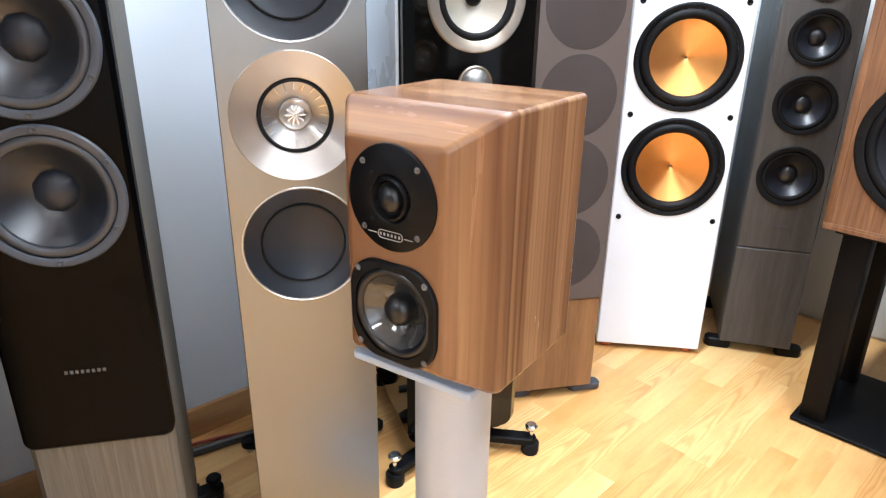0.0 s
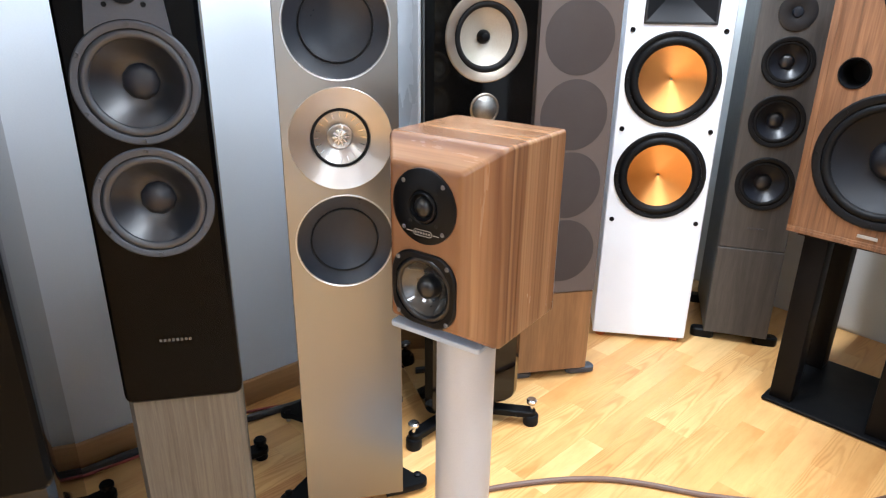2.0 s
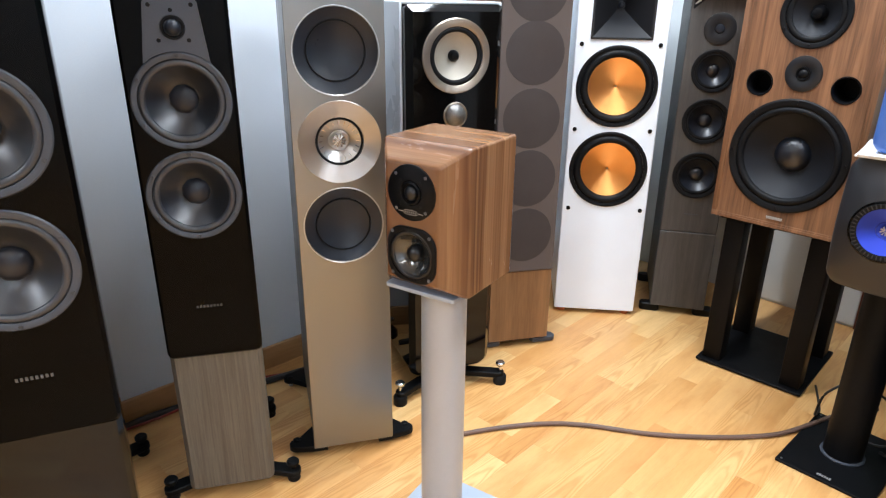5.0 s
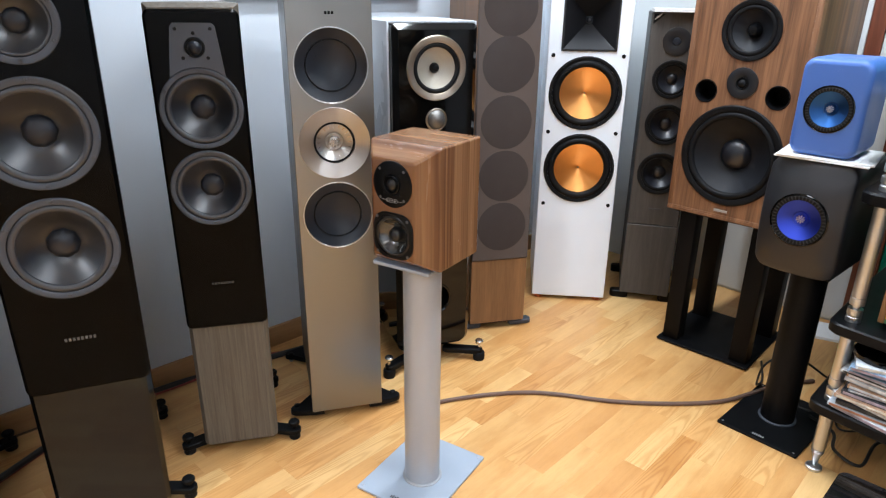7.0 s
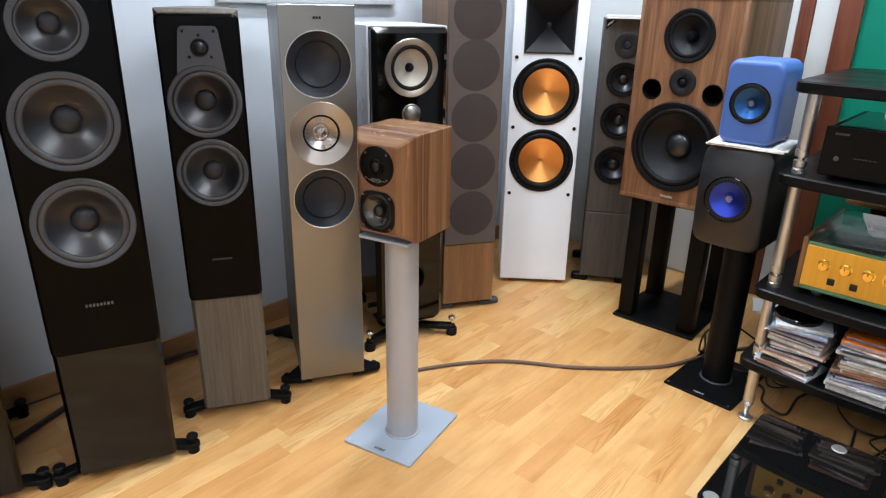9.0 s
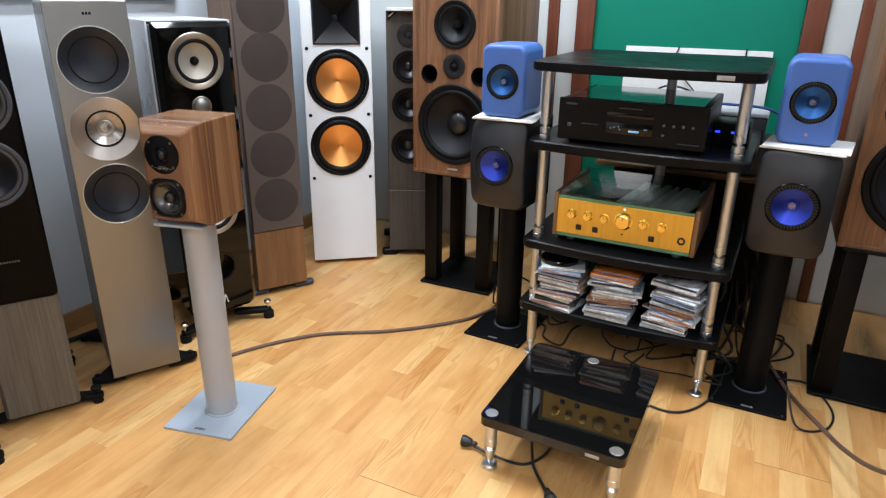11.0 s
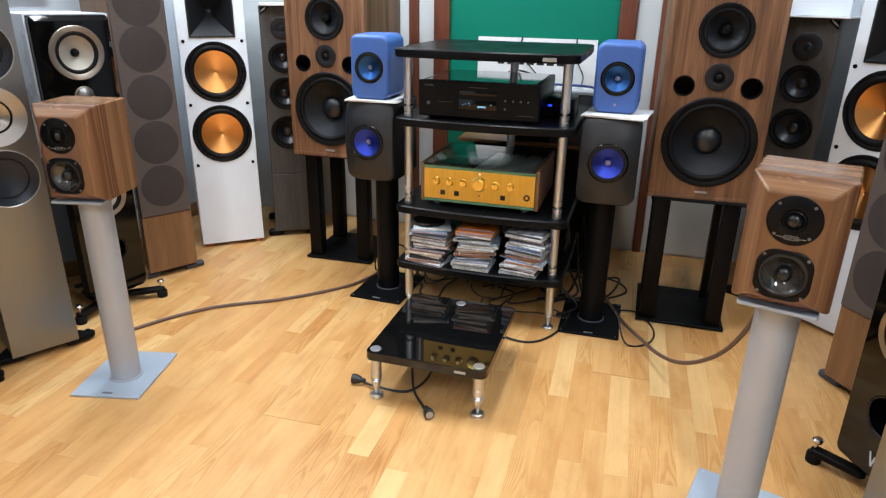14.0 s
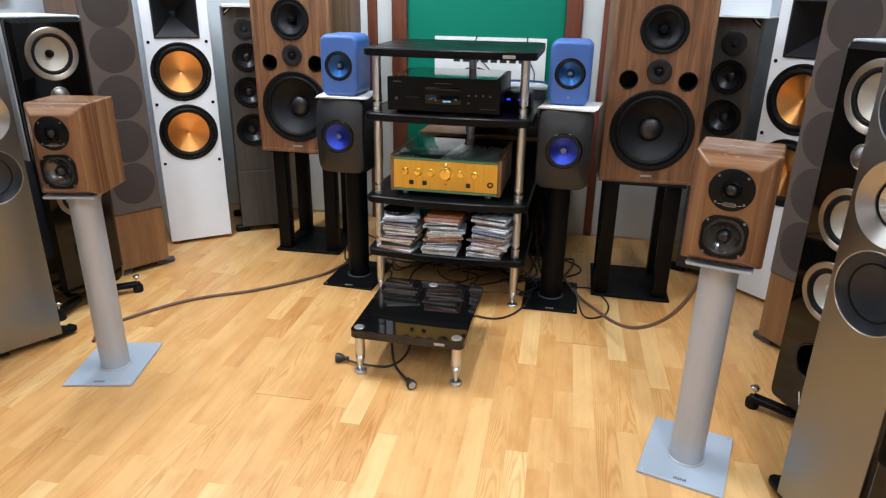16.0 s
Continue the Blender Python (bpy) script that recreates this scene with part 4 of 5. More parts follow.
def open_stand(x, y, ang, h, w=0.327, d=0.36):
    t = thing("speaker_stand", "black steel speaker stand with four posts", "speaker stand", x, y, ang, group="four-post stands")
    part("base_plate", slab(w, d, 0.004, 0.004, 0.012, 0.001, 0, d / 2), "black_metal", t)
    part("top_plate", slab(w, d, 0.004, h - 0.008, h, 0.001, 0, d / 2), "black_metal", t)
    for px in (-1, 1):
        for py in (0.05, d - 0.05):
            part("post", B(px * (w / 2 - 0.042) - 0.029, px * (w / 2 - 0.042) + 0.029, py - 0.03, py + 0.03, 0.0121, h - 0.0081, 0.003), "brown_metal", t)
    for px in (-1, 1):
        for py in (0.02, d - 0.02):
            part("spike", L([(0, 0), (0.005, 0.001), (0.007, 0.004), (0, 0.0041)], px * (w / 2 - 0.02), py, 0, "z", 12), "steel", t)
    return t


def column_stand(x, y, ang, h, w, d, pole_r, pole_at, mat_plate, mat_pole, label, top_w=0.17, top_d=0.2, top_mat=None, group="column stands"):
    t = thing("speaker_stand", label, "speaker stand", x, y, ang, group=group)
    base = part("base_plate", slab(w, d, 0.004, 0.0008, 0.008, 0.0012), mat_plate, t)
    for sx in (-1, 1):
        for sy in (-1, 1):
            part("bolt", L([(0.003, 0.008), (0.003, 0.009), (0, 0.0093)], sx * (w / 2 - 0.012), sy * (d / 2 - 0.012), 0, "z", 10), "steel", base)
    bm = bmesh.new()
    for k in range(6):
        box(bm, -0.0165 + k * 0.0057, -0.0123 + k * 0.0057, -d / 2 + 0.014, -d / 2 + 0.022 + 0.002 * (k % 2), 0.0079, 0.0084)
    part("badge", bm, "letter" if mat_plate != "grey_metal" else "screw", base, "small maker's mark")
    px, py = pole_at
    part("collar", L([(pole_r, 0.008), (pole_r + 0.006, 0.008), (pole_r + 0.006, 0.011), (pole_r + 0.003, 0.0125), (pole_r, 0.0125)], px, py, 0, "z", 40), "pole_silver" if mat_plate == "grey_metal" else "frame_grey", t)
    part("pole", L([(pole_r, 0.0081), (pole_r, h - 0.0081)], px, py, 0, "z", 48), mat_pole, t)
    part("top_plate", slab(top_w, top_d, 0.006, h - 0.008, h, 0.0012, px, py), top_mat or mat_plate, t)
    return t


def faceted_speaker(x, y, ang, z):
    """Bookshelf speaker whose front is a low cut pyramid."""
    t = thing("bookshelf_speaker", "walnut bookshelf speaker with a faceted front", "speaker", x, y, ang, z, "faceted bookshelf speakers")
    w, h, d, f = 0.182, 0.268, 0.195, 0.043
    fx, ft, fb = 0.0540, 0.239, 0.029
    bm = bmesh.new()
    loops = []
    for yy, a, b, c in ((0, fx, fb, ft), (f, w / 2, 0, h), (d, w / 2, 0, h)):
        loops.append([(-a, yy, b), (a, yy, b), (a, yy, c), (-a, yy, c)])
    rings = [[bm.verts.new(p) for p in lp] for lp in loops]
    for p, q in zip(rings, rings[1:]):
        for i in range(4):
            bm.faces.new((p[i], p[(i + 1) % 4], q[(i + 1) % 4], q[i]))
    bm.faces.new(rings[-1])
    bm.faces.new(rings[0])
    bmesh.ops.recalc_face_normals(bm, faces=bm.faces)
    bmesh.ops.bevel(bm, geom=[e for e in bm.edges], offset=0.0052, segments=3, profile=0.5, affect="EDGES")
    tz, wz = 0.190, 0.0790
    flat = min(bm.faces, key=lambda q: (round(q.calc_center_median().y, 4), -q.calc_area()))
    ring = list(flat.verts)
    bm.faces.remove(flat)
    pierce(bm, ring, 0, wz, 0.0460, 0.0, 0.04)
    part("cabinet", bm, "layered", t, "solid layered walnut cabinet")
    tw = part("tweeter", L([(0.0485, -0.0005), (0.0485, 0.0022), (0.047, 0.0032), (0.0225, 0.0032), (0.0205, 0.0018), (0.0195, 0.0050), (0.0175, 0.0060), (0.0145, 0.0015), (0.0105, 0.0005)], 0, 0, tz, "y", 48), "satin", t, "round black tweeter plate")
    part("dome", L([(0.0130, 0.0005), (0.0122, 0.0045), (0.0095, 0.0080), (0.005, 0.0098), (0, 0.0104)], 0, 0, tz, "y", 28), "roll_black", tw)
    for sx, sz in ((-0.0205, 0.0205), (0.0205, 0.0205), (-0.0205, -0.0205), (0.0205, -0.0205)):
        part("dome_screw", L([(0.0026, 0.003), (0.0026, 0.0036), (0.0014, 0.0040), (0, 0.0034)], sx, 0, tz + sz, "y", 10), "rubber", tw)
    for sx, sz in ((-0.030, 0.030), (0.030, 0.030), (-0.030, -0.030), (0.030, -0.030)):
        part("screw", L([(0.0030, 0.003), (0.0030, 0.0040), (0.0017, 0.0044), (0, 0.0034)], sx, 0, tz + sz, "y", 12), "screw", tw)
    bm = bmesh.new()
    loft(bm, [[(px, -0.0034 - k, tz - 0.0335 + pz) for px, pz in rrect(0.028, 0.0082, 0.0036, i, 4)] for k, i in ((0, 0), (0.0004, 0), (0.0004, 0.0007), (0.0, 0.0007))], False, False)
    for sx in (-1, 1):
        box(bm, sx * 0.0205 - 0.005, sx * 0.0205 + 0.005, -0.0038, -0.0033, tz - 0.0339, tz - 0.0331)
    for i in range(6):
        box(bm, -0.0117 + i * 0.0042, -0.0100 + i * 0.0042, -0.0038, -0.0033, tz - 0.0348, tz - 0.0322)
    part("maker_mark", bm, "letter", tw, "small silver lozenge mark")
    R = 0.0455
    bm = bmesh.new()
    outer = rrect(0.101, 0.101, 0.033, 0, 9, 0, wz)
    inner = []
    for px, pz in outer:
        a = math.atan2(pz - wz, px)
        inner.append((R * math.cos(a), wz + R * math.sin(a)))
    shrink = rrect(0.101, 0.101, 0.033, 0.002, 9, 0, wz)
    loft(bm, [[(px, 0.0005, pz) for px, pz in outer], [(px, -0.003, pz) for px, pz in outer], [(px, -0.0045, pz) for px, pz in shrink], [(px, -0.0045, pz) for px, pz in inner], [(px, -0.0005, pz) for px, pz in inner]], False, False)
    wf = part("woofer", bm, "satin", t, "black squared woofer frame with a glossy clear cone")
    prof = [(0.0457, -0.0005)] + [(0.0413 + 0.0044 * math.cos(a), 0.0005 + 0.0035 * math.sin(a)) for a in (0.4, 1.0, 1.57, 2.1, 2.7)] + [(0.0367, 0.0004)]
    part("surround", L(prof, 0, 0, wz, "y", 40), "roll_black", wf)
    part("cone", L([(0.0372, 0.0006), (0.033, -0.0045), (0.028, -0.0095), (0.022, -0.0135), (0.016, -0.0160), (0.0, -0.017)], 0, 0, wz, "y", 40), M["clear_cone"], wf, "glossy dark translucent cone")
    part("dust_cap", L([(0.0165, -0.0165), (0.0160, -0.008), (0.0135, -0.002), (0.0085, 0.0018), (0, 0.0035)], 0, 0, wz, "y", 28), "roll_black", wf)
    for sx in (-1, 1):
        for sz in (-1, 1):
            part("screw", L([(0.0032, 0.0044), (0.0032, 0.0054), (0.0018, 0.0058), (0, 0.0047)], sx * 0.0385, 0, wz + sz * 0.0385, "y", 12), "screw", wf)
    return t


M["clear_cone"] = plain("glossy_dark_cone", (0.045, 0.044, 0.042), 0.10, 0.25, var=0.5, scale=25, fine=60, rvar=0.03, spec=1.0)


def coaxial(t, name, x, z, R, cone, y=0.0, dotted=True):
    u = part(name, L([(R * 1.04, -0.0005), (R * 1.04, 0.0015), (R, 0.0025), (R * 0.97, 0.001)], x, y, z, "y", 48), "gloss", t, "round coloured metal driver with a star waveguide")
    part("surround", L([(R * 0.975, 0.001), (R * 0.93, 0.0032), (R * 0.85, 0.0030), (R * 0.78, 0.0004)], x, y, z, "y", 48), "rubber", u)
    if dotted:
        bm = bmesh.new()
        for i in range(44):
            a = 2 * math.pi * i / 44
            c, s = math.cos(a), math.sin(a)
            vs = []
            for r in (R * 0.81, R * 0.955):
                for side in (-1, 1):
                    vs.append(bm.verts.new((x + r * c - side * R * 0.022 * s, y - 0.0040, z + r * s + side * R * 0.022 * c)))
            bm.faces.new((vs[0], vs[1], vs[3], vs[2]))
        part("surround_ribs", bm, "rib", u)
    part("cone", L([(R * 0.79, 0.0006), (R * 0.60, -R * 0.10), (R * 0.42, -R * 0.20), (R * 0.30, -R * 0.26)], x, y, z, "y", 48), cone, u)
    k = -R * 0.26
    part("waveguide", L([(R * 0.31, k - 0.002), (R * 0.28, k + 0.002), (R * 0.20, k - 0.001), (R * 0.14, k - 0.003), (R * 0.12, k + 0.001), (0, k + 0.005)], x, y, z, "y", 28), cone, u)
    part("star_plate", star(bmesh.new(), x, y - k - 0.001, z, R * 0.155, 9, 0.005, 0.15), "steel", u)
    return u


def dense(loop, step=0.009):
    """The same closed outline with points put in along its straight runs."""
    out = []
    for (ax, az), (bx, bz) in zip(loop, loop[1:] + loop[:1]):
        n = max(1, round(math.hypot(bx - ax, bz - az) / step))
        out += [(ax + (bx - ax) * i / n, az + (bz - az) * i / n) for i in range(n)]
    return out


def matched(loop, guide):
    """As many points on each run of the outline as dense() puts on the guide's runs."""
    out = []
    for (ax, az), (bx, bz), (cx, cz), (dx, dz) in zip(loop, loop[1:] + loop[:1], guide, guide[1:] + guide[:1]):
        n = max(1, round(math.hypot(dx - cx, dz - cz) / 0.009))
        out += [(ax + (bx - ax) * i / n, az + (bz - az) * i / n) for i in range(n)]
    return out


def curved_speaker(x, y, ang, z):
    t = thing("bookshelf_speaker", "matt black bookshelf speaker with a blue metal driver", "speaker", x, y, ang, z, "black bookshelf speakers")
    w, h, d, r = 0.202, 0.302, 0.27, 0.063
    cz = h / 2 + 0.003
    bm = bmesh.new()
    guide = rrect(w, h, 0.034, 0.006, 8, 0, h / 2)
    edge = dense(guide)
    hole = [(r * math.cos(math.atan2(pz - cz, px)), cz + r * math.sin(math.atan2(pz - cz, px))) for px, pz in edge]

    def bowed(px, pz):
        return 0.018 * (px / (w / 2)) ** 2 + 0.022 * ((pz - h / 2) / (h / 2)) ** 2
    loops = [[(px, 0.045, pz) for px, pz in hole], [(px, 0.0, pz) for px, pz in hole]]
    for k in (0.12, 0.25, 0.4, 0.55, 0.7, 0.85, 1.0):
        lp = []
        for (ax, az), (bx, bz) in zip(hole, edge):
            px, pz = ax + (bx - ax) * k, az + (bz - az) * k
            lp.append((px, bowed(px, pz) * k * (2 - k), pz))
        loops.append(lp)
    for inset, back in ((0.0025, 0.002), (0.0006, 0.006), (0.0, 0.012)):
        loops.append([(px, bowed(px, pz) + back, pz) for px, pz in matched(rrect(w, h, 0.034, inset, 8, 0, h / 2), guide)])
    loops.append([(px, 0.075, pz) for px, pz in matched(rrect(w, h, 0.026, 0, 8, 0, h / 2), guide)])
    loops.append([(px, d, pz) for px, pz in matched(rrect(w, h, 0.012, 0, 8, 0, h / 2), guide)])
    loft(bm, loops, False)
    part("shell", bm, "satin_soft", t)
    coaxial(t, "coaxial_driver", 0, cz, 0.066, "indigo_cone", -0.001)
    return t


def small_blue_speaker(x, y, ang, z, dot):
    t = thing("bookshelf_speaker", "small matt blue bookshelf speaker on the black speaker", "speaker", x, y, ang, z, "blue bookshelf speakers")
    w, h, d = 0.153, 0.233, 0.18
    bm = bmesh.new()
    rings = loft(bm, [[(px, yy, pz) for px, pz in rrect(w, h, 0.030, i, 8, 0, h / 2)] for yy, i in ((0, 0.0150), (0.0010, 0.0105), (0.0035, 0.0060), (0.0075, 0.0027), (0.0130, 0.0007), (0.0190, 0), (d - 0.022, 0), (d - 0.008, 0.004), (d, 0.014))], False)
    pierce(bm, rings[0], 0, h / 2 - 0.001, 0.052, 0.0)
    part("cabinet", bm, "blue", t)
    coaxial(t, "coaxial_driver", 0, h / 2 - 0.001, 0.054, "blue_cone", 0.0005)
    bars(t, "maker_mark", 0, h - 0.028, 3, 0.006, 0.006, 0.002, 0.0005, "blue", 0.0012)
    if dot:
        part("logo_dot", L([(0.004, 0.0), (0.004, 0.0012), (0.002, 0.0012), (0.002, 0.0002), (0, 0.0002)], 0, 0.0008, 0.030, "y", 16), "dot", t)
    return t


aluminium_tower(0.556, 0.864, -28)
aluminium_tower(0.294, -1.601, -152.5)
grey_oak_tower(0.252, 0.938, -29)
black_tower(-0.091, 0.900, -21)
black_tower(-0.430, 1.020, -17)
modular_tower(0.941, 0.897, -22)
modular_tower(0.684, -1.668, -151)
black_tower(-0.020, -1.660, -153)
cloth_tower(1.300, 0.936, -30)
cloth_tower(1.204, -1.751, -146)
horn_tower(1.710, 0.907, -49.7)
horn_tower(1.665, -1.770, -136)
oak_tower(1.938, 0.688, -58)
oak_tower(1.880, -1.543, -115, -1)
SP_Z = 0.512
open_stand(1.690, 0.315, -87, SP_Z)
walnut_monitor(1.672, 0.320, -89, SP_Z)
open_stand(1.540, -1.232, -89, SP_Z)
walnut_monitor(1.556, -1.235, -87.5, SP_Z)
for x, y, ang, dx in ((1.500, -0.026, -91, 0), (1.490, -0.899, -88, 0)):
    column_stand(x, y, ang, 0.516, 0.227, 0.305, 0.047, (0, 0.0), "black_metal", "black_metal", "black steel column stand on a square plate", 0.15, 0.20)
curved_speaker(1.334, -0.016, -90, 0.5165)
small_blue_speaker(1.362, -0.020, -89, 0.8277, False)
curved_speaker(1.330, -0.911, -88, 0.5165)
small_blue_speaker(1.400, -0.909, -90, 0.8277, True)
for x, y, a in ((1.45, -0.02, 8), (1.445, -0.92, -5)):
    p = thing("paper_sheet", "folded white leaflets between two speakers", "paper", x, y, a, 0.8190)
    for i in range(2):
        bm = B(-0.10, 0.10, -0.105 - 0.004 * i, 0.105, i * 0.0042, i * 0.0042 + 0.004, 0.0008, 1)
        bmesh.ops.rotate(bm, cent=(0, 0, 0), matrix=Euler((0, 0, radians(3 * i - 3))).to_matrix(), verts=bm.verts)
        part("leaflet", bm, "paper", p)

GREY = "grey powder-coated column stand on a square plate"
ST_Z = 0.632
column_stand(0.551, 0.523, -75.5, ST_Z, 0.222, 0.277, 0.045, (0.006, -0.010), "grey_metal", "pole_silver", GREY, 0.150, 0.180, "grey_metal", "grey column stands")
faceted_speaker(0.425, 0.473, -77, ST_Z + 0.006)
column_stand(0.520, -1.351, -104.7, ST_Z - 0.016, 0.222, 0.277, 0.045, (0.0, -0.010), "grey_metal", "pole_silver", GREY, 0.150, 0.180, "grey_metal", "grey column stands")
faceted_speaker(0.393, -1.318, -104.7, ST_Z - 0.010)


# ---- rack and equipment ----
def rack_post(t, x, y, spans, foot=True):
    """Turned sections between the shelves, each with a nut and a groove above the shelf."""
    post = None
    for a, b in spans:
        prof = [(0.0165, b), (0.0165, a + 0.068), (0.0148, a + 0.067), (0.0148, a + 0.0645), (0.0170, a + 0.0635), (0.0170, a + 0.045), (0.0085, a + 0.044), (0.0085, a + 0.035), (0.0172, a + 0.034), (0.0172, a + 0.019), (0.0145, a + 0.017), (0.0145, a + 0.014), (0.0172, a + 0.012), (0.0172, a)]
        if a < 0.1:
            prof = [(0.0165, b), (0.0165, a)]
        if post is None:
            post = part("post", L(prof, x, y, 0, "z", 28), "steel", t, "brushed steel post")
        else:
            part("post_section", L(prof, x, y, 0, "z", 28), "steel", post)
    if foot:
        z = spans[0][0]
        part("spike_foot", L([(0.0165, z + 0.002), (0.0165, z - 0.002), (0.0135, z - 0.006), (0.0155, z - 0.009), (0.0135, z - 0.012), (0.0155, z - 0.015), (0.0130, z - 0.018), (0.0040, 0.012), (0.003, 0.010)], x, y, 0, "z", 24), "steel", post)
        part("floor_disc", L([(0, 0), (0.020, 0), (0.021, 0.003), (0.021, 0.008), (0.018, 0.0105), (0.006, 0.0105), (0, 0.009)], x, y, 0, "z", 28), "steel", post)
    return post


def shelf_outline(w, d, inset=0.0):
    """Bowed front, rounded corners, narrower back."""
    pts = []
    hw = w / 2 - inset
    for i in range(13):
        k = -1 + 2 * i / 12
        pts.append((k * (hw - 0.035), -0.05 + inset - 0.022 * (1 - k * k)))
    for i in range(1, 6):
        a = radians(-90 + 90 * i / 6)
        pts.append((hw - 0.035 + 0.035 * math.cos(a), -0.015 + inset + 0.035 * math.sin(a)))
    pts += [(hw, 0.35), (hw - 0.006, d - 0.03), (hw - 0.030, d - inset), (-hw + 0.030, d - inset), (-hw + 0.006, d - 0.03), (-hw, 0.35)]
    for i in range(5):
        a = radians(180 + 90 * (i + 0.5) / 6)
        pts.append((-hw + 0.035 + 0.035 * math.cos(a), -0.015 + inset + 0.035 * math.sin(a)))
    return pts


RX, RY, RA = 1.350, -0.466, -89
rack = thing("equipment_rack", "black four-shelf hi-fi rack with brushed steel posts", "rack", RX, RY, RA)
LEVELS = (0.220, 0.449, 0.781, 1.022)
TH = 0.030
for z in LEVELS:
    bm = bmesh.new()
    lv = [(z - TH, 0.004), (z - TH + 0.004, 0), (z - 0.004, 0), (z, 0.004)]
    loft(bm, [[(px, py, zz) for px, py in shelf_outline(0.655, 0.53, i)] for zz, i in lv])
    part("shelf", bm, "satin", rack)
spans = [(0.070, LEVELS[0] - TH)] + [(a, b - TH) for a, b in zip(LEVELS, LEVELS[1:])]
for px in (-0.284, 0.284):
    rack_post(rack, px, 0.0, spans)
rack_post(rack, 0.02, 0.42, spans)
part("maker_mark", B(0.205, 0.250, -0.0625, -0.0585, 0.998, 1.010, 0.0005), "letter", rack, "small silver mark on the top shelf edge")


def on_rack(lx, ly):
    v = pose(RX, RY, 0, 0, 0, RA) @ Vector((lx, ly, 0))
    return v.x, v.y


# disc player
x, y = on_rack(-0.017, -0.032)
cd = thing("disc_player", "black disc player with a small blue display", "disc player", x, y, RA, LEVELS[2])
w, h, d = 0.434, 0.137, 0.38
part("chassis", B(-w / 2 + 0.004, w / 2 - 0.004, 0.012, d, 0.012, h - 0.002, 0.003), "satin", cd)
part("front_panel", upright(w, 0.012, h, 0.004, 0, 0.0118, 0.003), "satin", cd)
part("tray", B(-0.068, 0.068, -0.0012, 0.001, 0.092, 0.105, 0.0006), "gloss", cd)
part("display_window", B(-0.068, 0.068, -0.001, 0.001, 0.042, 0.076, 0.0006), "gloss", cd)
bm = bmesh.new()
for i in range(5):
    box(bm, 0.000 + i * 0.0062, 0.0045 + i * 0.0062, -0.0018, -0.001, 0.050, 0.0555)
part("display_bars", bm, "display", cd, "blue-white display characters")
for bx, bz in ((-0.055, 0.057), (-0.045, 0.060), (-0.032, 0.063), (-0.028, 0.055), (0.045, 0.060), (0.050, 0.060)):
    part("display_mark", B(bx, bx + 0.003, -0.0018, -0.001, bz, bz + 0.002), "display", cd)
for i in range(3):
    for j in range(2 if i == 0 else 1):
        part("button", L([(0.004, 0), (0.004, 0.002), (0.003, 0.003), (0, 0.003)], 0.098 + i * 0.027, 0, 0.078 - 0.028 * j, "y", 12), "faint", cd)
part("button", L([(0.004, 0), (0.004, 0.002), (0, 0.003)], 0.178, 0, 0.078, "y", 12), "faint", cd)
part("power_button", L([(0.006, 0), (0.006, 0.003), (0.005, 0.004), (0, 0.004)], -0.180, 0, 0.058, "y", 14), "faint", cd)
bars(cd, "maker_mark", -0.178, 0.120, 5, 0.005, 0.005, 0.0015, -0.0002, "faint")
bars(cd, "model_mark", 0.0, 0.118, 9, 0.002, 0.006, 0.0015, -0.0002, "faint")
bars(cd, "model_mark", -0.130, 0.064, 3, 0.002, 0.006, 0.003, -0.0002, "frame_grey")
bars(cd, "model_mark", -0.105, 0.064, 3, 0.002, 0.006, 0.003, -0.0002, "frame_grey")
bars(cd, "model_mark", 0.170, 0.030, 8, 0.002, 0.006, 0.0015, -0.0002, "frame_grey")
for px in (-0.17, 0.17):
    for py in (0.05, d - 0.05):
        part("foot", L([(0, 0), (0.022, 0), (0.023, 0.003), (0.021, 0.0121), (0, 0.0121)], px, py, 0, "z", 22), "rubber", cd)
bm = bmesh.new()
box(bm, -w / 2 + 0.02, w / 2 - 0.02, 0.022, d - 0.01, h - 0.002, h, 0.0005)
part("top_plate", bm, "gloss", cd)

# streaming box with blue lights beside it
x, y = on_rack(0.245, 0.20)
sb = thing("network_box", "small black box with blue status lights", "network box", x, y, RA, LEVELS[2])
part("case", B(-0.055, 0.055, -0.06, 0.09, 0.0, 0.072, 0.004), "satin", sb)
for i in range(2):
    part("status_light", B(-0.040 + i * 0.045, -0.026 + i * 0.045, -0.0612, -0.0598, 0.044, 0.050), "led", sb, "blue status light")

# gold amplifier
x, y = on_rack(-0.010, -0.008)
amp = thing("amplifier", "gold-fronted amplifier with wooden cheeks and a glass top", "amplifier", x, y, RA, LEVELS[1])
w, d = 0.448, 0.385
part("chassis", B(-w / 2 + 0.016, w / 2 - 0.016, 0.010, d, 0.019, 0.112, 0.002), "black_metal", amp)
for side in (-1, 1):
    part("wood_cheek", B(min(side * w / 2, side * (w / 2 - 0.0135)), max(side * w / 2, side * (w / 2 - 0.0135)), 0.002, d, 0.017, 0.164, 0.002), "brown_wood", amp, "brown wooden side cheek")
part("front_panel", upright(w - 0.029, 0.031, 0.146, 0.001, 0, 0.009, 0.0008), "gold", amp, "brushed gold front panel")
part("lower_rail", B(-w / 2 + 0.0145, w / 2 - 0.0145, 0.001, 0.009, 0.019, 0.0305, 0.0006), "green_edge", amp)
part("upper_rail", B(-w / 2 + 0.0145, w / 2 - 0.0145, 0.001, 0.009, 0.1465, 0.156, 0.0006), "green_edge", amp)
part("glass_top", B(-w / 2 + 0.0142, w / 2 - 0.0142, 0.002, d - 0.006, 0.1575, 0.1635, 0.001), "glass", amp, "clear glass top plate")
